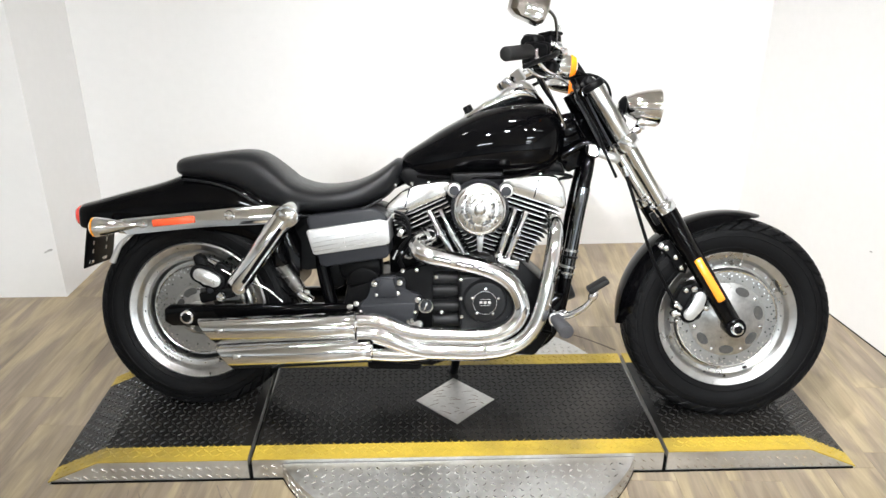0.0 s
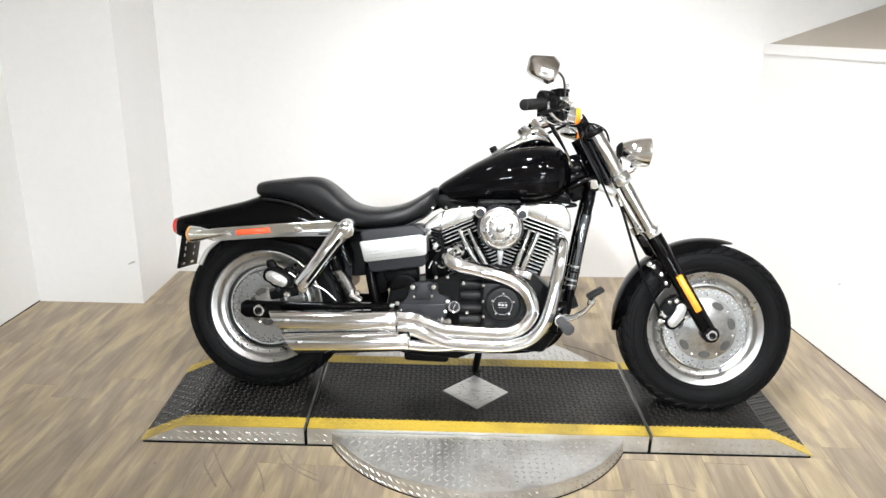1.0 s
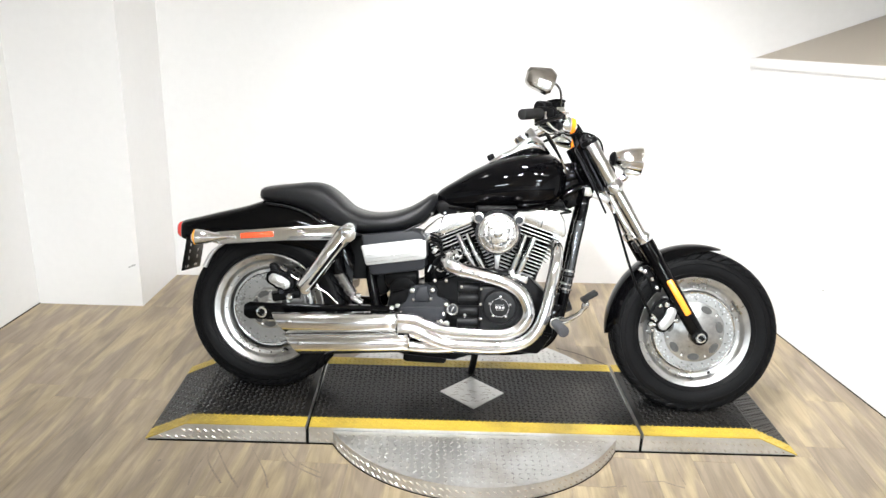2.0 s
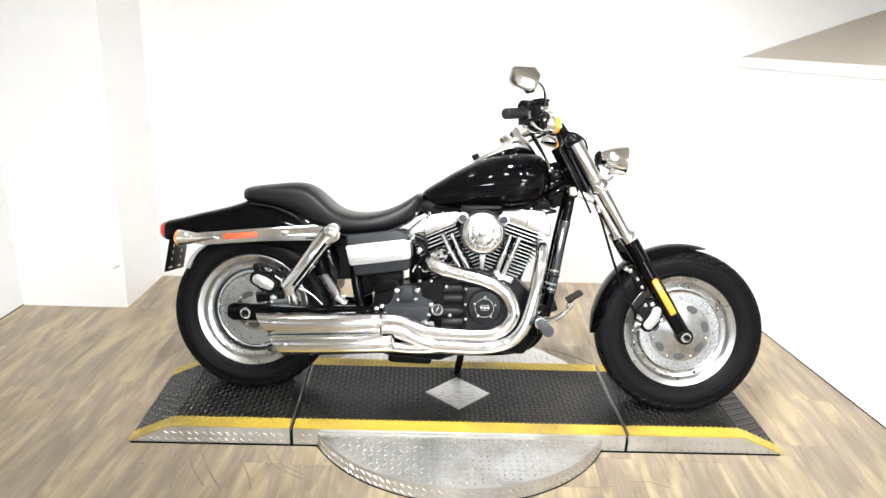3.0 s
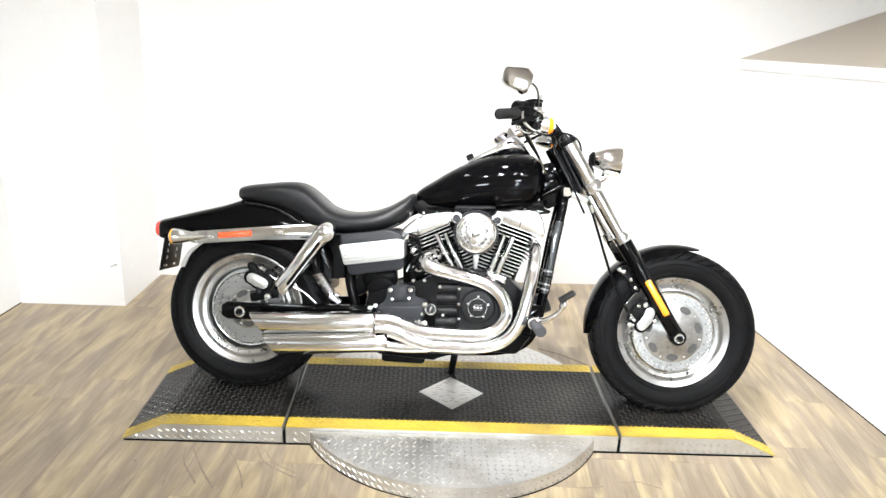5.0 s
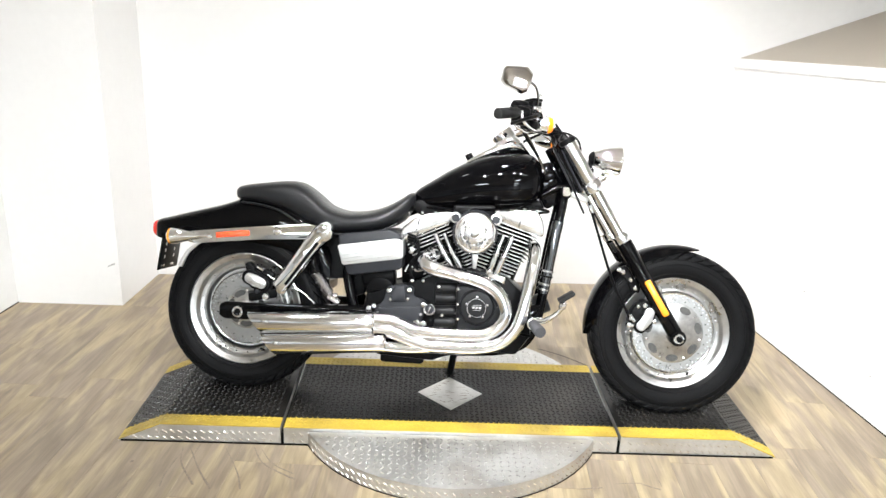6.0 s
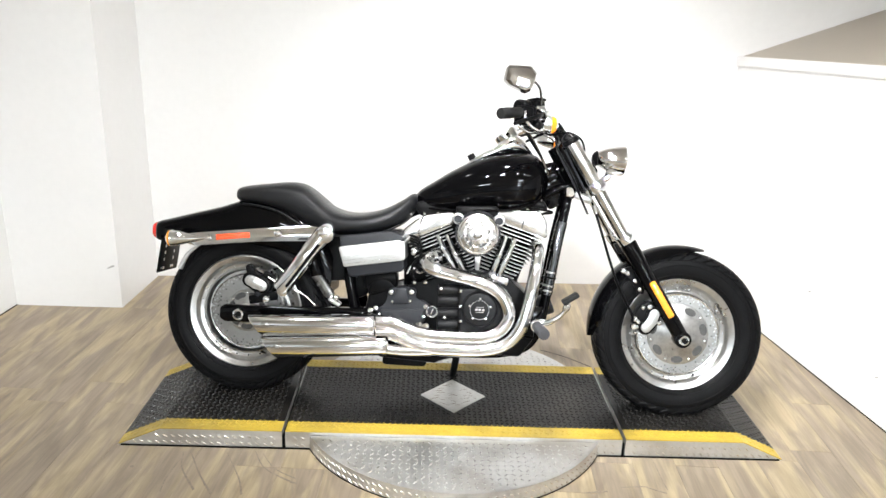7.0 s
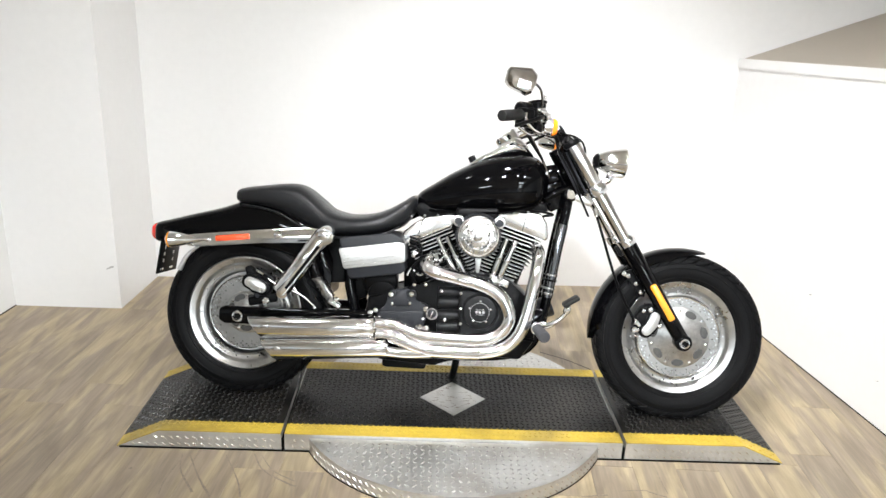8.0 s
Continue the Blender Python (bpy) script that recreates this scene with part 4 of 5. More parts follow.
# sleeve runs up the black tube to supply the highlights its paint lacks
part("down_tube_cover", tube([(1.180, -0.062, 0.775), (1.165, -0.062, 0.690), (1.150, -0.062, 0.585), (1.138, -0.062, 0.50)], 0.0215, 16), BLACKCHROME, frame_part, "dark polished sleeve, lengthened to give the black down tube its highlights")
for z in (0.585, 0.565, 0.535, 0.515):
    part("hose_clamp", lathe([(0.022, -0.004), (0.0255, -0.003), (0.0255, 0.003), (0.022, 0.004)], (1.141 + (z - 0.53) * 0.145, -0.062, z), (0.14, 0, 1), 20), STEEL if z != 0.565 else BLACK, frame_part, "clamp on the down tube")
part("oil_filter", cyl((1.10, 0.0, 0.435), (1.165, 0.0, 0.462), 0.040, seg=24, bevel=0.006), GREYCOAT, bike, "dark oil filter")

# ---- engine ----
part("crankcase", join(prism([(0.595, 0.291), (1.045, 0.270), (1.096, 0.345), (1.087, 0.479), (0.995, 0.562), (0.923, 0.577), (0.789, 0.577), (0.609, 0.500), (0.478, 0.480), (0.462, 0.386)], -0.135, 0.15, 0.012),
                               prism([(0.520, 0.236), (0.738, 0.224), (0.777, 0.256), (0.996, 0.270), (1.050, 0.300), (0.497, 0.297)], -0.11, 0.11, 0.01)), BLACK, bike, "black engine crankcase")


def cylinder(tx, tz, slope, label, flip, rod0, rod1, gap, taper):
    """A finned barrel under its rocker box; slope is that of the fins, in degrees."""
    a = radians(slope)
    u, n = Vector((math.cos(a), 0, math.sin(a))), Vector((-math.sin(a), 0, math.cos(a)))
    top = Vector((tx, 0, tz))
    body = part("cylinder_barrel", cyl(top + n * 0.02, top - n * 0.20, 0.062, 0.058, 32), BLACK, bike, label)
    for k in range(15):
        head = k < 4
        w, dpt, th = (0.086, 0.108, 0.0027) if head else (0.084, 0.100, 0.0019)
        step = 0.0135 * k + (0.004 if not head else 0)
        c = top - n * step
        trim = 0.0 if head else taper * (k - 4) / 10
        inner = 0.0 if head else 0.034
        x0, x1 = (-w + trim, w + inner) if flip > 0 else (-w - inner, w - trim)
        pieces = [(x0, x1, -dpt, dpt)]
        if not head:
            # the fins stop short of the pushrod tubes
            g = (c.z - 0.707) / (0.56 - 0.707)
            mid = ((rod0 + (rod1 - rod0) * g) - c.x) / math.cos(a)
            pieces = [(x0, x1, -0.055, dpt), (x0, mid - gap, -dpt, -0.054), (mid + gap, x1, -dpt, -0.054)]
        bms = []
        for u0, u1, y0, y1 in pieces:
            if u1 - u0 < 0.006:
                continue
            bm = bmesh.new()
            bmesh.ops.create_cube(bm, size=1.0)
            bm.transform(Matrix.Translation(((u0 + u1) / 2, (y0 + y1) / 2, 0)) @ Matrix.Diagonal((u1 - u0, y1 - y0, th, 1)))
            bmesh.ops.bevel(bm, geom=[e for e in bm.edges if abs((e.verts[0].co - e.verts[1].co).normalized().z) > 0.9], offset=0.006, segments=2, affect="EDGES")
            bms.append(bm)
        bm = join(*bms)
        for f in bm.faces:
            f.material_index = 1 if f.normal.y < -0.3 else 0
        bm.transform(Matrix.Translation(c) @ Matrix.Rotation(-a, 4, "Y"))
        part("cooling_fin", bm, [BLACK, BRIGHT], body, "black fin with machined bright edge" if k == 0 else "", smooth=False)
    return body


rear_barrel = cylinder(0.691, 0.705, 25, "black finned rear cylinder", 1, 0.738, 0.815, 0.025, 0.02)
front_barrel = cylinder(1.031, 0.738, -17, "black finned front cylinder", -1, 0.989, 0.939, 0.025, 0.055)
# dark body between and behind the cylinders, up to the tank
part("engine_core", prism([(0.66, 0.60), (0.66, 0.74), (0.74, 0.80), (0.98, 0.81), (1.06, 0.76), (1.05, 0.70), (1.00, 0.56), (0.74, 0.56)], -0.055, 0.08, 0.01), BLACK, bike, "black inner engine body")
part("backing_plate", prism([(0.790, 0.770), (0.783, 0.815), (0.935, 0.822), (0.940, 0.790), (0.915, 0.770)], -0.125, -0.05, 0.008), BLACK, bike, "black air cleaner backing plate")
part("tank_harness", prism([(0.628, 0.800), (0.640, 0.826), (1.110, 0.850), (1.125, 0.815), (0.96, 0.800), (0.79, 0.792), (0.70, 0.770), (0.655, 0.770)], -0.075, 0.06, 0.008), BLACK, bike, "black wiring tray under the tank")
# rocker boxes
for poly, cut in (([(0.585, 0.693), (0.595, 0.719), (0.638, 0.756), (0.684, 0.778), (0.771, 0.793), (0.795, 0.781), (0.791, 0.761), (0.772, 0.745), (0.617, 0.674), (0.600, 0.675)], 0.648),
                  ([(0.907, 0.797), (0.980, 0.815), (1.095, 0.811), (1.119, 0.772), (1.126, 0.722), (1.113, 0.710), (0.949, 0.762), (0.917, 0.777)], 1.027)):
    rb = part("rocker_box", prism(poly, -0.108, 0.108, 0.014, 3), SATIN, bike, "satin silver rocker box")
    zc = sum(p[1] for p in poly) / len(poly)
    part("box_seam", prism([(cut, zc - 0.025), (cut + 0.0035, zc - 0.025), (cut + 0.016, zc + 0.03), (cut + 0.0125, zc + 0.03)], -0.1092, -0.10, 0.0), GREYCOAT, rb, "seam across the rocker box")
    for k in range(3):
        part("rocker_bolt", bolt((cut - 0.03 + 0.05 * k, -0.085, zc + 0.036 + 0.004 * k), 0.007, 0.008, (0, -0.3, 1), 12), CHROME, rb)
part("horn_bracket", tube([(1.059, -0.10, 0.819), (1.100, -0.11, 0.817), (1.137, -0.10, 0.809), (1.101, -0.10, 0.802)], 0.005, 10), BLACK, bike, "black looped bracket")
# pushrod tubes
for p, q in (((0.721, -0.128, 0.705), (0.802, -0.128, 0.559)), ((0.755, -0.122, 0.710), (0.829, -0.122, 0.565)), ((0.972, -0.122, 0.715), (0.928, -0.122, 0.565)), ((1.006, -0.128, 0.709), (0.950, -0.128, 0.554))):
    rod = part("pushrod_tube", cyl(p, q, 0.0095, 0.0105, 18, 0.002), CHROME, bike, "chrome pushrod tube")
    p_, q_ = Vector(p), Vector(q)
    part("tube_collar", cyl(p_.lerp(q_, 0.42), p_.lerp(q_, 0.52), 0.0125, seg=18, bevel=0.002), CHROME, rod)
    part("tube_foot", cyl(p_.lerp(q_, 0.90), p_.lerp(q_, 1.06), 0.016, seg=18, bevel=0.003), CHROME, rod)
part("tappet_block", box((0.955, -0.125, 0.554), (0.07, 0.05, 0.03), (0, 12, 0), 0.008), CHROME, bike, "chrome lifter block")
part("tappet_block", box((0.826, -0.125, 0.557), (0.07, 0.05, 0.03), (0, -12, 0), 0.008), CHROME, bike, "chrome lifter block")
part("sight_plate", prism([(0.860, 0.651), (0.887, 0.651), (0.880, 0.582), (0.867, 0.582)], -0.11, -0.10, 0.003), SILVER, bike, "bright bracket between the cylinders")
part("intake_manifold", cyl((0.792, -0.03, 0.733), (0.947, -0.03, 0.743), 0.03, seg=20), BLACK, bike, "black intake manifold")
# air cleaner
AX, AZ = 0.868, 0.722
air = part("air_cleaner", lathe([(0.050, -0.13), (0.072, -0.13), (0.078, -0.16), (0.078, -0.20), (0.074, -0.21), (0.002, -0.21)], (AX, 0, AZ), (0, 1, 0), 72), GREYCOAT, bike, "round air cleaner with a chrome cover")
ribs = []
for k in range(72):
    a = 2 * math.pi * k / 72
    ribs.append(box((AX + 0.080 * math.cos(a), -0.183, AZ + 0.080 * math.sin(a)), (0.004, 0.050, 0.0034), (0, -math.degrees(a), 0)))
part("filter_pleats", join(*ribs), GREYCOAT, air, "grey pleated filter element", kind="stuff", smooth=False)
aircover = part("air_cover", lathe([(0.0735, -0.205), (0.074, -0.222), (0.0705, -0.228), (0.067, -0.2295), (0.064, -0.2280), (0.055, -0.2310), (0.045, -0.2345), (0.042, -0.2335), (0.034, -0.2365), (0.020, -0.2385), (0.002, -0.2395)], (AX, 0, AZ), (0, 1, 0), 72), SATIN, air, "chrome dished cover with an embossed emblem")
chips, rnd_ = [], random.Random(12)
for k in range(110):
    a, r = rnd_.random() * 2 * math.pi, 0.018 + 0.040 * math.sqrt(rnd_.random())
    chips.append(box((AX + r * math.cos(a), -0.2330 - (0.058 - r) * 0.15, AZ + r * math.sin(a)), (0.003 + 0.006 * rnd_.random(), 0.0026, 0.0018 + 0.0026 * rnd_.random()), (rnd_.uniform(-10, 10), rnd_.uniform(0, 180), rnd_.uniform(-10, 10)), 0.0006, 1))
part("emblem_relief", join(*chips[::2]), CHROME, air, "embossed relief, unreadable", kind="stuff")
part("emblem_engraving", join(*chips[1::2]), SLOTGREY, air, "dark engraved relief, unreadable", kind="stuff")
# curved strips of engraving round the emblem
for a0, a1 in ((196, 218), (224, 250), (286, 318), (322, 338)):
    angles = [radians(a0 + (a1 - a0) * k / 8) for k in range(9)]
    outline = [(AX + 0.0465 * math.cos(a), AZ + 0.0465 * math.sin(a)) for a in angles] + [(AX + 0.0395 * math.cos(a), AZ + 0.0395 * math.sin(a)) for a in angles[::-1]]
    part("engraved_bar", prism(outline, -0.2362, -0.230, 0.0), SLOTGREY, aircover, "dark engraved bar, unreadable", smooth=False)
for a0 in (35, 75, 115, 155):
    part("emblem_feather", box((AX + 0.029 * math.cos(radians(a0)), -0.2375, AZ + 0.029 * math.sin(radians(a0))), (0.018, 0.003, 0.005), (0, -a0 + 25, 0), 0.001, 1), STEEL, aircover, "grey raised flourish")
boss = part("emblem_boss", loft([(AX - 0.016, AZ - 0.010, AZ + 0.008, 0.003), (AX - 0.008, AZ - 0.017, AZ + 0.016, 0.006), (AX + 0.006, AZ - 0.014, AZ + 0.018, 0.006), (AX + 0.016, AZ - 0.006, AZ + 0.010, 0.003)], 2.2, 16), STEEL, air, "plain raised emblem")
boss.location = (0, -0.240, 0)
for sx in (-1, 1):
    part("air_cleaner_ear", cyl((AX + sx * 0.073, -0.15, AZ + 0.050), (AX + sx * 0.073, -0.205, AZ + 0.050), 0.020, seg=24, bevel=0.004), ALU, air, "bolt lug")
    part("ear_cap", cyl((AX + sx * 0.073, -0.2045, AZ + 0.050), (AX + sx * 0.073, -0.209, AZ + 0.050), 0.014, seg=20), GREYCOAT, air, "dark plug")

BADGE_X, BADGE_Z = 0.889, 0.451
# cam cover and its round badge
cam_cover = part("cam_cover", prism([(0.810, 0.523), (0.920, 0.533), (0.951, 0.523), (0.974, 0.496), (0.982, 0.457), (0.974, 0.412), (0.947, 0.378), (0.912, 0.366), (0.817, 0.360)], -0.185, -0.12, 0.012, 3), SATINBLACK, bike, "black cam cover")
part("cam_dome", lathe([(0.066, -0.17), (0.064, -0.196), (0.058, -0.204), (0.050, -0.206), (0.002, -0.206)], (0.889, 0, 0.451), (0, 1, 0), 48), SATINBLACK, cam_cover, "raised black dome")
part("badge_ring", lathe([(0.0345, -0.205), (0.0345, -0.208), (0.0332, -0.208), (0.0332, -0.205)], (0.888, 0, 0.450), (0, 1, 0), 48, wrap=True), BRIGHT, cam_cover, "bright ring")
for k in range(5):
    a = radians(90 + 72 * k)
    part("badge_screw", bolt((BADGE_X + 0.0395 * math.cos(a), -0.2045, BADGE_Z + 0.0395 * math.sin(a)), 0.0048, 0.004), CHROME, cam_cover)
for k in (-1, 1):
    part("badge_line", box((BADGE_X, -0.2068, BADGE_Z + 0.009 * k), (0.030, 0.0014, 0.0014), (0, -2, 0)), BRIGHT, cam_cover, "thin bright line")
for k in range(3):
    part("badge_mark", box((BADGE_X - 0.012 + 0.012 * k, -0.2068, BADGE_Z), (0.0085, 0.0014, 0.008), (0, -2, 0)), BRIGHT, cam_cover, "bright mark, unreadable")
for bx, bz in ((0.818, 0.513), (0.819, 0.457), (0.822, 0.403), (0.960, 0.402), (0.968, 0.457)):
    part("cover_bolt", bolt((bx, -0.185, bz), 0.0065, 0.006), CHROME, cam_cover)

# gearbox cover with its bolts
gear = part("gearbox_case", prism([(0.536, 0.477), (0.565, 0.509), (0.671, 0.516), (0.689, 0.486), (0.738, 0.450), (0.743, 0.431), (0.703, 0.410), (0.689, 0.357), (0.585, 0.350), (0.510, 0.374), (0.498, 0.425)], -0.134, -0.08, 0.010, 3), BLACK, bike, "black gearbox case with a dark grey side cover")
gear_cover = part("gearbox_cover", prism([(0.512, 0.410), (0.520, 0.428), (0.546, 0.446), (0.553, 0.462), (0.550, 0.488), (0.558, 0.502), (0.574, 0.504), (0.580, 0.509), (0.622, 0.512), (0.632, 0.507), (0.648, 0.508), (0.655, 0.496), (0.652, 0.472), (0.664, 0.466),
                                   (0.690, 0.462), (0.704, 0.450), (0.704, 0.438), (0.690, 0.424), (0.694, 0.400), (0.684, 0.378), (0.655, 0.352), (0.585, 0.350), (0.522, 0.380)], -0.154, -0.12, 0.006, 3), GREYCOAT, gear, "dark grey gearbox side cover")
part("gearbox_boss", prism([(0.582, 0.506), (0.622, 0.510), (0.630, 0.462), (0.634, 0.450), (0.566, 0.446), (0.572, 0.462)], -0.162, -0.15, 0.006, 3), GREYCOAT, gear_cover, "raised upper block")
part("gearbox_ledge", prism([(0.524, 0.424), (0.690, 0.436), (0.682, 0.385), (0.650, 0.362), (0.580, 0.360), (0.530, 0.386)], -0.159, -0.15, 0.008, 3), GREYCOAT, gear_cover, "raised lower ledge")
for bx, bz, br in ((0.564, 0.491, 0.011), (0.639, 0.496, 0.011), (0.571, 0.456, 0.007), (0.634, 0.462, 0.007), (0.693, 0.445, 0.011), (0.685, 0.407, 0.007), (0.511, 0.430, 0.010), (0.492, 0.420, 0.011), (0.695, 0.370, 0.011), (0.525, 0.404, 0.006)):
    part("gearbox_bolt", bolt((bx, -0.152 if br < 0.01 else -0.158, bz), br, 0.009), CHROME, gear, "chrome bolt head")
plug = part("filler_plug", lathe([(0.020, -0.14), (0.023, -0.172), (0.0235, -0.180), (0.021, -0.184), (0.0185, -0.182), (0.0175, -0.174), (0.002, -0.174)], (0.717, 0, 0.431), (0, 1, 0), 32), CHROME, bike, "chrome-ringed oil filler plug")
part("plug_cap", lathe([(0.017, -0.173), (0.015, -0.179), (0.008, -0.182), (0.002, -0.182)], (0.717, 0, 0.431), (0, 1, 0), 24), GREYCOAT, plug, "dark plug cap")
part("plug_grip", box((0.717, -0.183, 0.431), (0.005, 0.004, 0.022), (0, 20, 0), 0.0015), STEEL, plug, "grip bar")
part("lever_end", ball((0.676, -0.172, 0.381), 0.009, (1, 1, 1.2)), CHROME, plug, "small chrome lever end")
part("lever_end", ball((0.699, -0.176, 0.374), 0.0125, (1, 0.8, 1.15)), CHROME, plug, "small chrome lever end")
for z in (0.510, 0.472, 0.424, 0.382):
    part("case_rib", cyl((0.735, -0.135, z - 0.004), (0.815, -0.135, z), 0.021, seg=20, bevel=0.004), SATINBLACK, bike, "black round housing")
for bx, bz in ((0.746, 0.513), (0.763, 0.408), (0.675, 0.377), (0.647, 0.530), (0.688, 0.533)):
    part("case_bolt", bolt((bx, -0.152, bz), 0.0075, 0.008), CHROME, bike, "chrome bolt head")
part("gear_lever", tube([(0.663, -0.165, 0.379), (0.679, -0.175, 0.369), (0.696, -0.175, 0.380)], 0.009, 12), CHROME, bike, "small chrome lever")
part("starter_motor", cyl((0.458, -0.09, 0.533), (0.579, -0.09, 0.543), 0.045, seg=28, bevel=0.008), BLACK, bike, "black starter housing")
part("starter_end", cyl((0.530, -0.09, 0.490), (0.529, -0.13, 0.481), 0.055, seg=28, bevel=0.012), BLACK, bike, "black rounded housing")
part("oil_tank", prism([(0.341, 0.691), (0.585, 0.711), (0.609, 0.593), (0.550, 0.539), (0.429, 0.535), (0.367, 0.564)], -0.06, 0.12, 0.02), BLACK, bike, "black oil tank")
part("battery_tray", prism([(0.348, 0.566), (0.469, 0.566), (0.463, 0.460), (0.424, 0.441), (0.401, 0.498)], -0.05, 0.05, 0.01), BLACK, bike, "black bracket")
part("engine_mount", prism([(0.59, 0.70), (0.645, 0.66), (0.70, 0.61), (0.72, 0.50), (0.60, 0.50)], -0.05, -0.02, 0.008), BLACK, bike, "black rear engine mount")
# loose wiring ahead of the side cover
for k, (dy, dz) in enumerate(((0, 0), (-0.012, 0.012), (0.01, -0.01), (-0.006, -0.02))):
    part("wire", tube([(0.62, -0.12 + dy, 0.69 + dz), (0.655, -0.13 + dy, 0.675 + dz), (0.665, -0.13 + dy, 0.62 + dz), (0.635, -0.13 + dy, 0.575 + dz), (0.649, -0.12 + dy, 0.527)], 0.0045, 8), BLACK, bike, "black wiring")
part("wire_clip", box((0.640, -0.14, 0.640), (0.016, 0.014, 0.024), (0, 25, 0), 0.003), STEEL, bike, "grey connector")
part("throttle_cable", tube([(0.688, -0.12, 0.580), (0.663, -0.13, 0.564), (0.631, -0.13, 0.583), (0.617, -0.13, 0.559)], 0.005, 8), BRIGHT, bike, "pale hose")

# ---- exhaust ----
up = [(0.745, -0.085, 0.630), (0.700, -0.130, 0.618), (0.690, -0.168, 0.598), (0.722, -0.188, 0.583), (0.787, -0.190, 0.570), (0.865, -0.192, 0.553), (0.925, -0.194, 0.532), (0.971, -0.196, 0.496), (0.994, -0.198, 0.438), (0.974, -0.198, 0.388), (0.930, -0.198, 0.358), (0.880, -0.197, 0.348), (0.796, -0.194, 0.346), (0.694, -0.194, 0.349), (0.632, -0.194, 0.366), (0.590, -0.196, 0.382), (0.549, -0.198, 0.387), (0.489, -0.200, 0.386)]
low = [(1.078, -0.085, 0.690), (1.089, -0.135, 0.672), (1.086, -0.172, 0.622), (1.070, -0.192, 0.525), (1.053, -0.198, 0.437), (1.030, -0.200, 0.375), (0.988, -0.200, 0.330), (0.930, -0.200, 0.308), (0.860, -0.200, 0.300), (0.798, -0.200, 0.300), (0.720, -0.200, 0.301), (0.665, -0.202, 0.315), (0.613, -0.204, 0.336), (0.572, -0.204, 0.348), (0.521, -0.204, 0.350)]
branch = [(0.735, -0.200, 0.298), (0.687, -0.200, 0.291), (0.626, -0.200, 0.287), (0.555, -0.202, 0.290)]
exh = part("exhaust_pipe", tube(low, (0.0220, 0.0275), 24, 10), PIPE_CHROME, bike, "chrome lower exhaust pipe")
exu = part("exhaust_pipe", tube(up, (0.0270, 0.0240), 24, 10), PIPE_CHROME, bike, "chrome upper exhaust pipe with slotted heat shield")
for sx, sz, an in ((0.764, 0.5745, 12), (0.829, 0.5605, 11), (0.890, 0.5455, 17)):
    # dark coat round each slot imitates the soft shading at its edge
    part("slot_rim", box((sx, -0.2165, sz), (0.052, 0.008, 0.0122), (0, an, 0), 0.0038), GREYCOAT, exu, "dark outline that stands for the shading round the slot")
    part("shield_slot", box((sx, -0.2178, sz - 0.0008), (0.048, 0.008, 0.0092), (0, an, 0), 0.0035), STEEL, exu, "slot in the heat shield")
part("header_clamp", lathe([(0.030, -0.010), (0.034, -0.008), (0.034, 0.008), (0.030, 0.010)], (0.715, -0.115, 0.624), (-0.75, -0.65, -0.2), 24), CHROME, exu, "chrome header clamp")
part("shield_edge", lathe([(0.0240, -0.006), (0.0266, -0.004), (0.0266, 0.004), (0.0240, 0.006)], (0.871, -0.1965, 0.3475), (1, 0, 0.06), 24), CHROME, exu, "end of the heat shield")
part("shield_edge", lathe([(0.0245, -0.006), (0.0270, -0.004), (0.0270, 0.004), (0.0245, 0.006)], (0.891, -0.200, 0.303), (1, 0, 0.10), 24), CHROME, exh, "end of the heat shield")
# crossover gusset that joins both pipes ahead of the mufflers
part("exhaust_branch", tube(branch, (0.0235, 0.0215), 20, 8), PIPE_CHROME, exh, "chrome branch to the lower muffler")


def muffler(x0, x1, z0, z1, r, rake, label):
    """A chrome tube with a slash-cut open end at x0."""
    y, seg, loops = -0.203, 36, []
    prof = [(0.0, r - 0.003, 0.03), (0.0, r - 0.001, 0.0), (0.004, r, 0.0), (0.85, r, 0.0), (0.97, r, 0), (0.985, r - 0.003, 0), (1.0, r - 0.010, 0)]
    for s, rad, inset in [(0.12, r - 0.004, 0), (0.0, r - 0.0035, 0)] + prof[1:]:
        loop = []
        for k in range(seg):
            a = 2 * math.pi * k / seg
            dz = rad * math.sin(a)
            x = x0 + (x1 - x0) * s - dz * rake * max(0, 1 - s * 3)
            loop.append((x, y + rad * math.cos(a), z0 + (z1 - z0) * s + dz))
        loops.append(loop)
    return part("muffler", rings(loops), PIPE_CHROME, bike, label)


for x0, x1, z0, z1, mark in ((0.086, 0.520, 0.349, 0.376, 0.125), (0.1365, 0.567, 0.272, 0.306, 0.172)):
    muf = muffler(x0, x1, z0, z1, 0.0385, 0.85, "chrome slash-cut muffler")
    part("muffler_band", lathe([(0.0385, -0.007), (0.0405, -0.006), (0.0405, 0.006), (0.0385, 0.007)], (x1 - 0.012, -0.203, z1 - 0.001), (1, 0, 0.07), 36), CHROME, muf, "chrome muffler clamp")
    part("muffler_mark", box((mark, -0.2405, z0 + 0.012), (0.026, 0.004, 0.012), (0, -4, 0), 0.002), STEEL, muf, "small embossed mark, unreadable")
part("muffler_bracket", box((0.545, -0.215, 0.333), (0.045, 0.03, 0.026), bevel=0.005), BLACK, bike, "black muffler bracket")
part("frame_cross_plate", prism([(0.535, 0.209), (0.548, 0.204), (0.690, 0.204), (0.700, 0.210), (0.704, 0.240), (0.535, 0.240)], -0.09, 0.05, 0.006), BLACK, bike, "black plate under the frame")
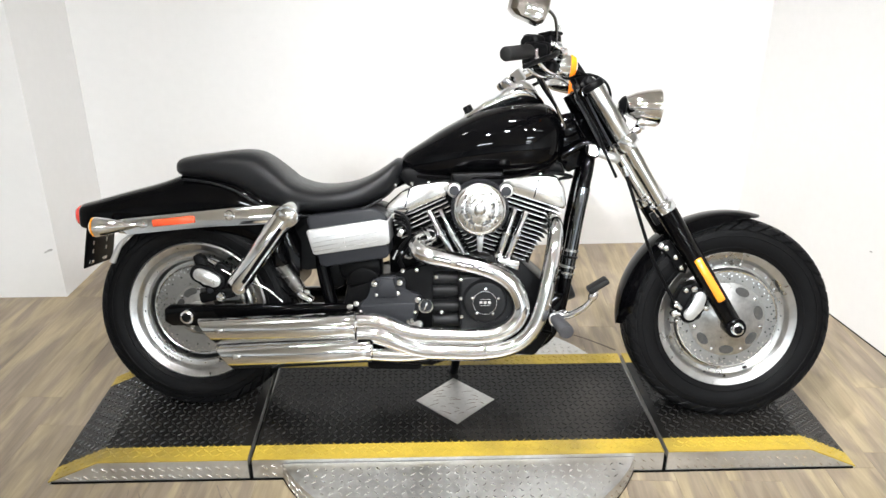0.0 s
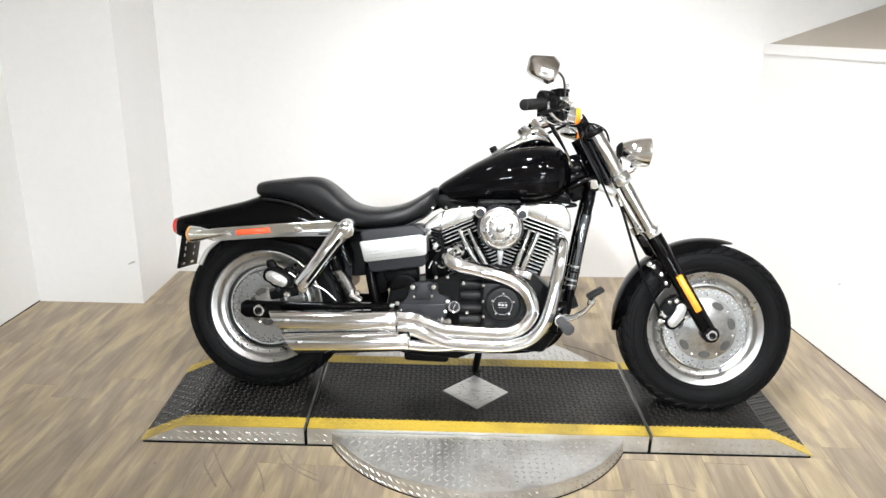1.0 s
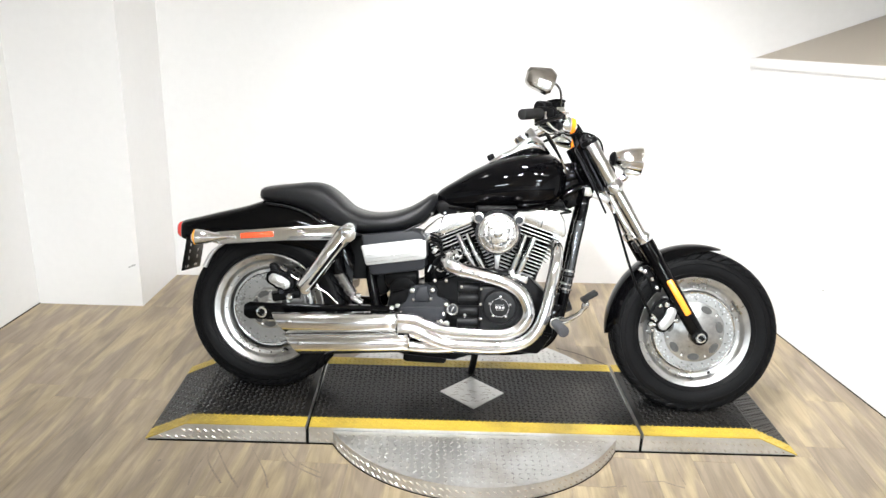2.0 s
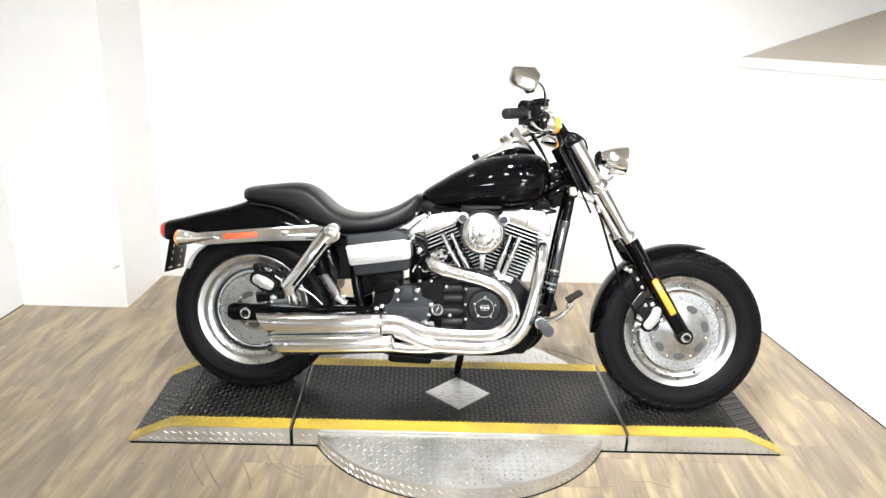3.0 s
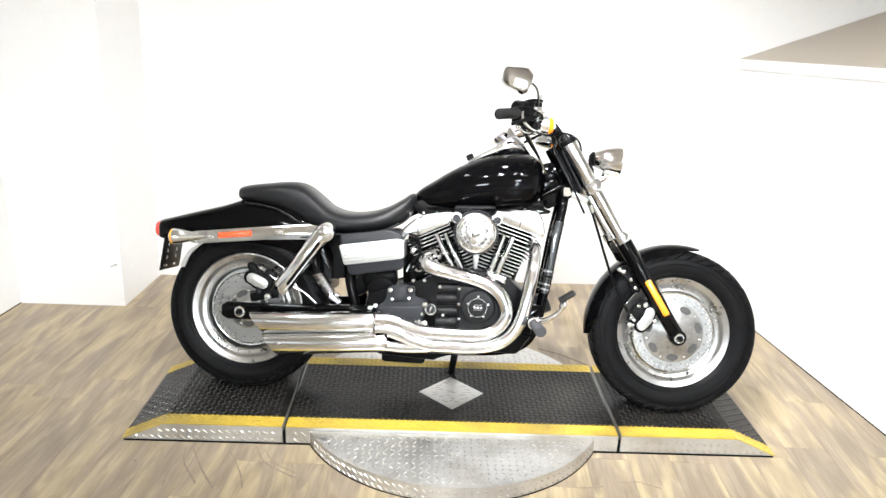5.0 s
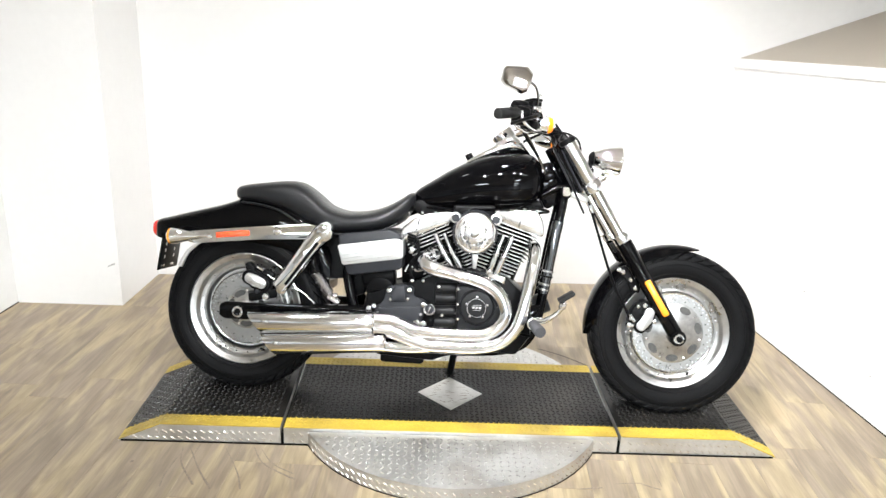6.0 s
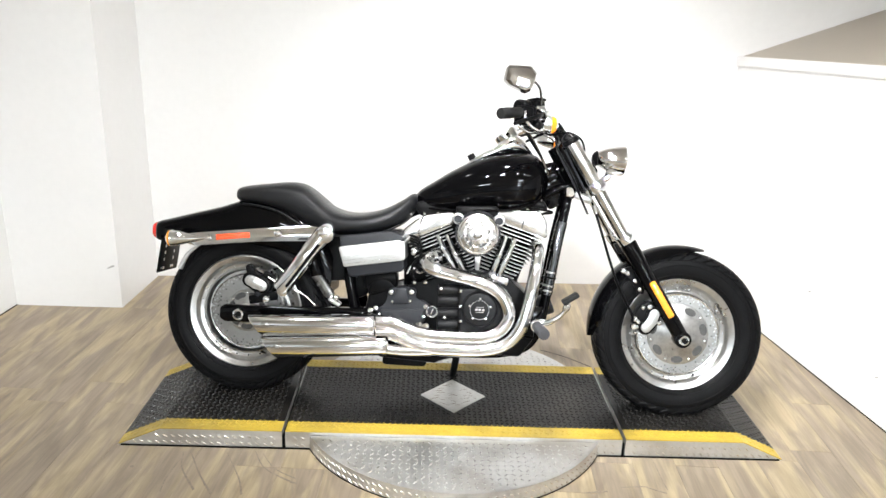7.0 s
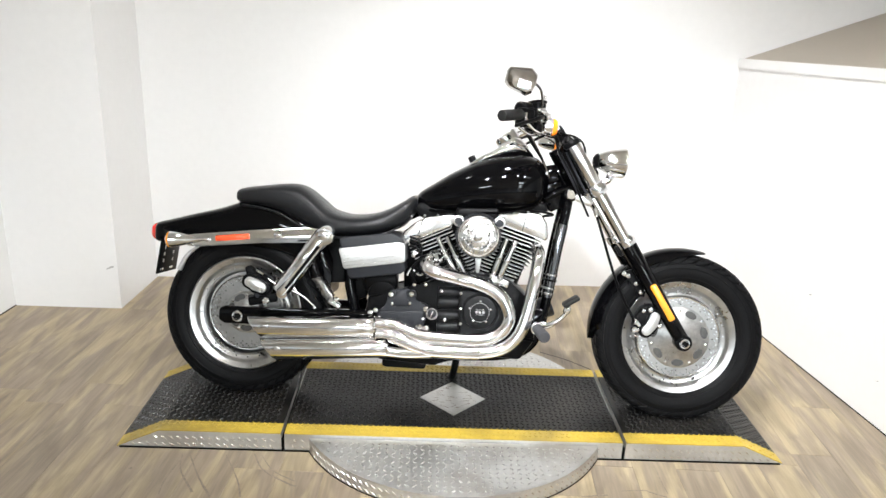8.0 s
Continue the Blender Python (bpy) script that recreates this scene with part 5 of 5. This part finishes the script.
part("side_stand", join(cyl((0.815, 0.06, 0.235), (0.800, 0.172, 0.112), 0.014, seg=16, bevel=0.004), box((0.800, 0.178, 0.110), (0.05, 0.03, 0.010), (14, 0, 0), 0.003), box((0.82, 0.05, 0.235), (0.08, 0.06, 0.03), bevel=0.006)), BLACK, bike, "black side stand resting on the platform")

# foot controls
part("foot_peg", cyl((1.094, -0.185, 0.404), (1.116, -0.285, 0.388), 0.018, 0.021, 24, 0.006), PEGRUBBER, bike, "grey rubber foot peg")
part("peg_mount", join(cyl((1.07, -0.07, 0.40), (1.094, -0.186, 0.404), 0.015, seg=16), cyl((1.090, -0.176, 0.405), (1.095, -0.196, 0.402), 0.0225, seg=24, bevel=0.005),
                       box((1.112, -0.176, 0.412), (0.040, 0.022, 0.024), (0, -14, 0), 0.008)), CHROME, bike, "chrome peg mount")
part("control_rod", cyl((1.030, -0.12, 0.352), (1.092, -0.175, 0.353), 0.0055, seg=10), BLACK, bike, "black control rod")
part("mount_plate", prism([(1.030, 0.283), (1.076, 0.315), (1.118, 0.390), (1.129, 0.458), (1.088, 0.458), (1.057, 0.352), (1.005, 0.300)], -0.10, -0.075, 0.005), PAINT, bike, "black control mount plate")
for bx, bz in ((1.067, 0.319), (1.083, 0.367)):
    part("mount_bolt", bolt((bx, -0.10, bz), 0.009, 0.007), CHROME, bike)
pedal = part("brake_pedal", tube([(1.095, -0.18, 0.412), (1.128, -0.19, 0.413), (1.155, -0.20, 0.428), (1.182, -0.205, 0.450), (1.205, -0.215, 0.490)], (0.012, 0.0065), 12), CHROME, bike, "chrome brake pedal arm")
part("pedal_knuckle", ball((1.196, -0.21, 0.478), 0.013, (1, 1, 1.5), (0, 20, 0)), CHROME, pedal)
part("pedal_pad", box((1.205, -0.225, 0.512), (0.064, 0.055, 0.017), (0, -33, 0), 0.006), GRIP, pedal, "ribbed black pedal pad")
part("pedal_rod", cyl((1.03, -0.12, 0.392), (1.09, -0.15, 0.400), 0.005, seg=10), CHROME, pedal)

# ---- front end ----
FD = Vector((FX - 1.190, 0, 0.367 - 1.0635)).normalized()      # along the fork, downwards
TOP = Vector((1.190, 0, 1.0635))
FL = (Vector((FX, 0, 0.367)) - TOP).length


def on_fork(s, y, off=0.0):
    p = TOP + FD * s
    nrm = Vector((-FD.z, 0, FD.x))
    return (p.x + nrm.x * off, y, p.z + nrm.z * off)


for sy in (-1, 1):
    y = sy * 0.112
    leg = part("fork_leg", cyl(on_fork(0.40, y), on_fork(FL + 0.02, y), 0.0295, 0.027, 28, 0.006), PAINT, bike, "gloss black fork slider")
    part("fork_tube", cyl(on_fork(0.15, y), on_fork(0.42, y), 0.0235, seg=28), PIPE_CHROME, leg, "chrome fork tube")
    part("fork_cover", cyl(on_fork(0.0, y), on_fork(0.17, y), 0.0262, seg=28, bevel=0.004), SATIN, leg, "satin chrome upper fork cover")
    part("fork_collar", join(lathe([(0.024, -0.012), (0.032, -0.012), (0.034, 0.0), (0.032, 0.012), (0.024, 0.012)], on_fork(0.405, y), FD, 28),
                             lathe([(0.026, -0.004), (0.037, -0.003), (0.037, 0.003), (0.026, 0.004)], on_fork(0.388, y), FD, 28)), CHROME, leg, "chrome fork seal collar")
    part("axle_boss", cyl((FX - 0.004, y - sy * 0.032, 0.370), (FX - 0.004, y + sy * 0.030, 0.370), 0.030, seg=28, bevel=0.005), PAINT, leg, "black axle clamp")
    nut((FX - 0.004, y + sy * 0.029, 0.370), 0.020, sy, "chrome axle nut", leg)
    c = on_fork(0.655, y + sy * 0.029, 0.002)
    part("fork_reflector", box(c, (0.024, 0.010, 0.150), (0, math.degrees(math.atan2(FD.x, FD.z)), 0), 0.006, 3), AMBER, leg, "amber fork reflector")
lower = part("lower_clamp", join(box(on_fork(0.185, 0, 0.0), (0.060, 0.25, 0.036), (0, 33, 0), 0.012, 3), *[cyl(on_fork(0.163, sy * 0.112), on_fork(0.207, sy * 0.112), 0.037, seg=28, bevel=0.008) for sy in (-1, 1)]), CHROME, bike, "chrome lower fork clamp")
part("clamp_tail", box(on_fork(0.195, -0.055, -0.055), (0.07, 0.05, 0.028), (0, 20, 0), 0.008), ALU, lower, "cast clamp tail")
upper = part("upper_clamp", join(box(on_fork(-0.012, 0), (0.052, 0.25, 0.030), (0, 33, 0), 0.010, 3), *[cyl(on_fork(-0.018, sy * 0.112), on_fork(0.004, sy * 0.112), 0.0325, seg=28, bevel=0.006) for sy in (-1, 1)]), BLACK, bike, "black upper fork clamp")
part("fork_shroud", prism([(1.140, 1.040), (1.152, 1.064), (1.173, 1.073), (1.266, 0.921), (1.245, 0.895), (1.214, 0.918)], -0.085, 0.085, 0.006), PAINT, bike, "black panel between the fork tubes")
# cables down the fork
for off, m in ((-0.036, GREYCOAT), (-0.050, PAINT), (-0.062, GREYCOAT)):
    part("fork_cable", tube([on_fork(0.01, -0.095, off + 0.006), on_fork(0.09, -0.100, off), on_fork(0.18, -0.100, off - 0.004)], 0.0036, 8), m, bike, "thin cable along the fork")
part("brake_line", tube([(1.128, -0.12, 1.075), (1.142, -0.13, 1.034), (1.195, -0.13, 0.949), (1.235, -0.13, 0.863), (1.262, -0.13, 0.810)], 0.0042, 10), BLACK, bike, "black cable along the fork")
part("brake_line", tube([(1.287, -0.13, 0.824), (1.317, -0.13, 0.743), (1.363, -0.13, 0.617), (1.403, -0.125, 0.529), (1.445, -0.115, 0.458), (1.459, -0.11, 0.426)], 0.005, 10), BLACK, bike, "black brake hose")
part("hose_fitting", cyl((1.281, -0.13, 0.841), (1.291, -0.13, 0.814), 0.008, seg=12), CHROME, bike, "bright hose fitting")
part("hose_clip", box((1.379, -0.13, 0.692), (0.016, 0.02, 0.04), (0, -33, 0), 0.004), BLACK, bike, "black hose clip")

# front fender
FENR = 0.330
loops = []
for k in range(41):
    a = radians(74 + (186 - 74) * k / 40)
    w = 0.078 * min(1.0, 0.22 + 0.78 * math.sqrt(min(1, k / 9, (40 - k) / 5)))
    ring_ = []
    for th, inn in ((0.0, 0), (0.0038, 1)):
        arc = []
        for i in range(13):
            q = -1 + 2 * i / 12
            drop = 0.036 * abs(q) ** 2.7 * min(1.0, 0.12 + k / 11)
            rad = FENR - drop - th
            arc.append((FX - 0.004 + rad * math.cos(a), w * q * (1 - 0.04 * th), FZ + 0.004 + rad * math.sin(a)))
        ring_ += arc if not inn else arc[::-1]
    loops.append(ring_)
ffen = part("front_fender", rings(loops), PAINT, bike, "gloss black front fender")
for dx, dz in ((1.414, 0.606), (1.428, 0.600), (1.458, 0.573), (1.477, 0.542)):
    part("fender_bolt", bolt((dx, -0.085, dz), 0.010, 0.012), CHROME, ffen)
part("fender_bracket", prism([(1.395, 0.612), (1.440, 0.624), (1.498, 0.547), (1.492, 0.523), (1.468, 0.527), (1.445, 0.575)], -0.090, -0.078, 0.003), BLACK, ffen, "black fender bracket")

# front caliper
fcal = part("front_caliper", join(prism([(1.480, 0.484), (1.516, 0.503), (1.547, 0.488), (1.556, 0.447), (1.538, 0.392), (1.501, 0.373), (1.476, 0.392), (1.454, 0.416), (1.463, 0.455)], -0.110, -0.062, 0.008, 2),
                                  cyl((1.548, -0.075, 0.470), (1.583, -0.10, 0.471), 0.012, seg=14)), BLACK, bike, "black front brake caliper")
part("cover_surround", pill([(1.530, 0.458), (1.524, 0.430), (1.502, 0.403)], 0.027, -0.117, -0.100, 0.006), BLACK, fcal, "raised black surround")
part("caliper_cover", pill([(1.530, 0.456), (1.524, 0.430), (1.503, 0.405)], 0.0185, -0.124, -0.112, 0.006), SILVER, fcal, "bright kidney-shaped caliper cover")
for bx, bz, br in ((1.512, 0.482, 0.011), (1.551, 0.424, 0.010), (1.487, 0.477, 0.008), (1.462, 0.431, 0.008), (1.458, 0.406, 0.012), (1.470, 0.405, 0.007), (1.464, 0.384, 0.006)):
    part("caliper_bolt", bolt((bx, -0.11, bz), br, 0.010), CHROME, fcal)
part("caliper_bracket", pill([(1.462, 0.438), (1.476, 0.422)], 0.006, -0.114, -0.10, 0.002), CHROME, fcal, "bright bracket end")

# headlight
HXc = Vector((1.396, 0, 1.014))
hax = Vector((1, 0, -0.04))
head = part("headlight", lathe([(0.004, -0.112), (0.016, -0.107), (0.030, -0.086), (0.041, -0.062), (0.048, -0.036), (0.0525, -0.012), (0.054, 0.0), (0.0550, 0.004), (0.0545, 0.009), (0.051, 0.011)], HXc, hax, 48), HEADCHROME, bike, "chrome bullet headlight")
part("headlight_glass", lathe([(0.051, 0.009), (0.040, 0.015), (0.021, 0.019), (0.002, 0.020)], HXc, hax, 40), GLASS, head, "clear headlight glass")
part("headlight_mount", join(cyl((1.352, 0, 0.945), (1.352, 0, 0.978), 0.015, seg=18, bevel=0.004), box((1.368, 0, 0.968), (0.062, 0.06, 0.020), (0, 4, 0), 0.007), tube([(1.35, 0, 0.95), (1.315, 0, 0.932), (1.275, 0, 0.935)], 0.013, 12)), CHROME, bike, "chrome headlight mount")
part("headlight_trim", lathe([(0.012, -0.112), (0.024, -0.104), (0.030, -0.094), (0.026, -0.092)], HXc, hax, 28, wrap=True), BLACK, head, "black rear trim")
part("headlight_wire", tube([(1.297, -0.01, 1.012), (1.285, -0.02, 0.992), (1.300, -0.02, 0.972), (1.292, -0.01, 0.945)], 0.006, 10), BLACK, head, "black wiring loop")

# handlebar and controls
bar = part("handlebar", tube([(0.925, -0.388, 1.128), (0.997, -0.30, 1.144), (1.071, -0.215, 1.144), (1.117, -0.14, 1.124), (1.134, -0.075, 1.122), (1.137, 0, 1.137), (1.134, 0.075, 1.122), (1.117, 0.14, 1.124), (1.071, 0.215, 1.144), (0.997, 0.30, 1.144), (0.925, 0.388, 1.128)], 0.0125, 16), CHROME, bike, "chrome handlebar")
for sy in (-1, 1):
    part("riser", tube([(1.174, sy * 0.05, 1.075), (1.153, sy * 0.05, 1.107), (1.135, sy * 0.05, 1.130)], 0.018, 14), BLACK, bar, "black handlebar riser")
for sy in (-1, 1):
    part("grip", cyl((0.917, sy * 0.402, 1.127), (0.997, sy * 0.298, 1.146), 0.0185, 0.0185, 24, 0.004), GRIP, bar, "ribbed black rubber grip")
    part("switch_housing", box((1.011, sy * 0.280, 1.148), (0.050, 0.052, 0.046), (0, 0, sy * 52), 0.012, 3), BLACK, bar, "black switch housing")
    part("lever_clamp", box((1.045, sy * 0.243, 1.150), (0.036, 0.034, 0.040), (0, 0, sy * 48), 0.010, 3), CHROME, bar, "chrome lever clamp")
    part("lever", tube([(1.064, sy * 0.255, 1.146), (1.045, sy * 0.30, 1.133), (1.000, sy * 0.355, 1.114), (0.965, sy * 0.40, 1.097)], (0.008, 0.006), 10), BLACK, bar, "black hand lever")
    sgn = part("front_signal", lathe([(0.004, -0.065), (0.014, -0.058), (0.022, -0.040), (0.028, -0.012), (0.030, 0.0), (0.030, 0.006)], (1.095, sy * 0.225, 1.115), (1, 0, -0.03), 28), CHROME, bar, "chrome bullet turn signal")
    part("front_signal_lens", lathe([(0.0295, 0.004), (0.029, 0.012), (0.023, 0.022), (0.010, 0.027), (0.002, 0.028)], (1.095, sy * 0.225, 1.115), (1, 0, -0.03), 28), AMBER_LIT, bar, "lit amber turn signal lens")
    part("signal_stem", cyl((1.065, sy * 0.222, 1.145), (1.076, sy * 0.224, 1.121), 0.008, seg=12), CHROME, bar)
part("brake_reservoir", join(box((1.044, -0.250, 1.176), (0.044, 0.044, 0.030), (0, -4, -48), 0.007, 3), box((1.044, -0.250, 1.194), (0.048, 0.048, 0.009), (0, -4, -48), 0.003)), BLACK, bar, "black brake fluid reservoir")
for k in range(3):
    part("control_cable", tube([(1.05 + 0.012 * k, -0.24, 1.165), (1.005 + 0.008 * k, -0.20, 1.125 - 0.012 * k), (1.035, -0.15, 1.085 - 0.008 * k), (1.086, -0.10, 1.006), (1.116, -0.07, 0.950)], 0.0048, 8), BLACK if k else BRIGHT, bar, "control cable")
part("control_cable", tube([(1.071, -0.21, 1.177), (1.111, -0.16, 1.125), (1.151, -0.11, 1.104), (1.196, -0.10, 1.096), (1.228, -0.10, 1.074), (1.240, -0.10, 1.034), (1.232, -0.09, 0.995)], 0.0042, 8), BLACK, bar, "black cable loop")
part("control_cable", tube([(1.055, -0.20, 1.126), (1.101, -0.13, 1.089), (1.150, -0.10, 1.098), (1.189, -0.09, 1.099), (1.219, -0.09, 1.067), (1.229, -0.09, 1.037), (1.222, -0.08, 1.000)], 0.0042, 8), BLACK, bar, "black cable loop")
part("cable_button", bolt((1.101, -0.075, 0.956), 0.010, 0.010, (0, -1, 0), 18), CHROME, bar, "chrome cable fitting")

# mirrors
for sy in (-1, 1):
    rimline = [(0.921, 1.246), (0.928, 1.282), (0.938, 1.293), (1.008, 1.291), (1.028, 1.270), (1.023, 1.240), (1.010, 1.214), (0.992, 1.206), (0.934, 1.230)]
    facet = [(0.944, 1.240), (0.946, 1.254), (0.960, 1.260), (1.000, 1.252), (1.012, 1.246), (1.014, 1.232), (1.006, 1.216), (0.990, 1.211), (0.952, 1.226)]
    rimline, facet = [(x, z - 0.008) for x, z in rimline], [(x, z - 0.008) for x, z in facet]
    ym = 0.385
    mir = part("mirror", rings([[(x, sy * (ym - 0.020), z) for x, z in rimline], [(x, sy * (ym + 0.008), z) for x, z in rimline], [(x * 0.7 + u * 0.3, sy * (ym + 0.026), z * 0.7 + w * 0.3) for (x, z), (u, w) in zip(rimline, facet)], [(x, sy * (ym + 0.034), z) for x, z in facet]]), SMOKED, bar, "chrome faceted mirror shell", smooth=False)
    part("mirror_glass", prism([(0.932, 1.256), (0.945, 1.282), (1.000, 1.280), (1.015, 1.262), (1.004, 1.222), (0.988, 1.214)], sy * (ym - 0.0225), sy * (ym - 0.0195), 0.001), MIRROR, mir, "mirror glass")
    # brighter plate on the darker shell sets in the lower facet's bright reflection
    part("bright_facet", prism([(0.966, 1.246), (1.004, 1.236), (1.006, 1.214), (0.990, 1.207), (0.960, 1.220)], sy * (ym + 0.033), sy * (ym + 0.0352), 0.0006), CHROME, mir, "brighter chrome plate for the reflection on the lower facet")
    part("mirror_stem", tube([(1.056, sy * 0.275, 1.165), (1.055, sy * 0.29, 1.195), (1.045, sy * 0.325, 1.225), (1.022, sy * 0.355, 1.243)], 0.0042, 10), BLACKCHROME, bar, "mirror stem")
part("master_cylinder", join(box((0.997, -0.275, 1.172), (0.056, 0.046, 0.036), (0, 8, -48), 0.014, 3), cyl((0.975, -0.30, 1.165), (1.015, -0.255, 1.172), 0.020, seg=20, bevel=0.006)), BLACK, bar, "black rounded brake master cylinder")
part("lever_pivot", join(box((1.052, -0.262, 1.160), (0.040, 0.030, 0.022), (0, -15, -40), 0.007, 3), cyl((1.040, -0.275, 1.166), (1.072, -0.262, 1.160), 0.009, seg=14, bevel=0.002), ball((1.030, -0.278, 1.158), 0.012)), CHROME, bar, "polished lever pivot")
part("throttle_housing", join(box((1.000, -0.295, 1.135), (0.046, 0.060, 0.066), (0, 8, -52), 0.014, 3), box((1.036, -0.262, 1.108), (0.060, 0.036, 0.036), (0, 12, -40), 0.012, 3)), BLACK, bar, "black throttle housing")
part("throttle_line", tube([(1.010, -0.30, 1.165), (1.000, -0.325, 1.140), (1.010, -0.325, 1.112), (1.040, -0.29, 1.092), (1.075, -0.24, 1.094)], 0.0055, 10), CHROME, bar, "chrome-sleeved cable")
part("throttle_line", tube([(0.975, -0.30, 1.120), (0.985, -0.31, 1.098), (1.015, -0.29, 1.082), (1.055, -0.22, 1.084)], 0.0055, 10), CHROME, bar, "chrome-sleeved cable")
part("signal_mount", join(cyl((1.072, -0.222, 1.145), (1.088, -0.222, 1.150), 0.013, seg=16, bevel=0.003), box((1.078, -0.235, 1.150), (0.030, 0.028, 0.026), (0, 10, -30), 0.008)), CHROME, bar, "chrome signal mount")
part("antenna_post", cyl((1.070, -0.24, 1.160), (1.067, -0.24, 1.219), 0.006, seg=10), STEEL, bar, "short grey post")
# the bars are turned a little, so that the far side stands further forward
for ob in bar.children:
    mid = sum(v.co.y for v in ob.data.vertices) / len(ob.data.vertices)
    if mid > 0.12:
        ob.location.x = 0.30 * mid
        if ob.name.startswith("mirror"):
            ob.location.z = -0.055
        if ob.name.startswith(("front_signal", "signal_")):
            ob.location.x, ob.location.z = 0.060, -0.025
for v in bar.data.vertices:
    if v.co.y > 0.05:
        v.co.x += 0.30 * (v.co.y - 0.05)

# ---- floor planks, last ----
solo("ground", box((0.5, -5.85, -0.06), (11.4, 16.7, 0.11)), SUBFLOOR, "floor slab under the planks", "floor", "structure")
floor = thing("floor", 0.5, -1.0, 0, "worn light oak-look plank floor with long grey-brown streaks", "floor")
floor["kind"] = "structure"
plank_bm = box((0, 0, -0.004), (0.1530, 0.9132, 0.008), bevel=0.0006, seg=1)
plank_me = bpy.data.meshes.new("plank")
plank_bm.to_mesh(plank_me)
plank_bm.free()
plank_me.materials.append(WOOD)
rnd = random.Random(4)
turn = Matrix.Rotation(radians(FLOOR_YAW), 4, "Z")
spare_v, spare_f = [], []
for i in range(-46, 47):
    off = rnd.random() * 0.914
    for j in range(-17, 6):
        p = turn @ Vector((i * 0.1535, j * 0.914 + off, 0))
        m = Matrix.Translation(p - Vector((0.5, -1.0, 0))) @ turn
        if -1.62 < p.x < 3.35 and -2.3 < p.y < 2.1:
            ob = new("plank", plank_me)
            ob.parent = floor
            ob.matrix_basis = m
        elif -5.2 < p.x < 6.2 and -14.2 < p.y < 2.3:
            n = len(spare_v)
            spare_v += [tuple(m @ v.co) for v in plank_me.vertices]
            spare_f += [tuple(n + k for k in f.vertices) for f in plank_me.polygons]
rest_me = bpy.data.meshes.new("plank_rest")
rest_me.from_pydata(spare_v, [], spare_f)
rest_me.materials.append(WOOD)
rest = new("plank_rest", rest_me)
rest.parent = floor
tagged(rest, "further planks of the same floor", kind="stuff")

def floor_mark(pts, r0, r1, label, material=SCRATCH):
    bm = tube([(x, y, 0.0) for x, y in pts], (r0, r1), 8, 8)
    bm.transform(Matrix.Diagonal((1, 1, 0.10, 1)))
    part("scratch", bm, material, floor, label)


# long scuffs from moving the turntable, and cracks in the floor
for pts, r0, r1 in (([(-0.123, -0.357), (-0.093, -0.450), (-0.013, -0.560)], 0.0016, 0.0040), ([(-0.104, -0.345), (-0.018, -0.485), (0.049, -0.574)], 0.0020, 0.0045),
                    ([(0.124, -0.330), (0.180, -0.420), (0.281, -0.484), (0.311, -0.496)], 0.0018, 0.0050), ([(0.150, -0.335), (0.215, -0.420), (0.300, -0.470)], 0.0012, 0.0030),
                    ([(-0.118, -0.397), (-0.124, -0.512), (-0.115, -0.582)], 0.0014, 0.0030), ([(0.028, -0.347), (0.111, -0.484), (0.147, -0.569)], 0.0012, 0.0036),
                    ([(1.257, -0.450), (1.344, -0.432)], 0.0020, 0.0045), ([(1.392, -0.406), (1.473, -0.394), (1.491, -0.401), (1.544, -0.423)], 0.0016, 0.0040)):
    floor_mark(pts, r0, r1, "dark scuff worn into the floor")
floor_mark([(1.531, -0.215), (1.540, -0.255), (1.544, -0.327), (1.551, -0.404)], 0.0010, 0.0018, "thin dark crack in the floor")
floor_mark([(1.200, 0.612), (1.292, 0.564), (1.352, 0.520), (1.416, 0.466)], 0.0028, 0.0042, "thin dark crack in the floor", CRACK)
part("chip", lathe([(0.007, 0), (0.006, 0.0008), (0.002, 0.001)], (-0.262, -0.458, 0), (0, 0, 1), 9), SCRATCH, floor, "small dark chip")
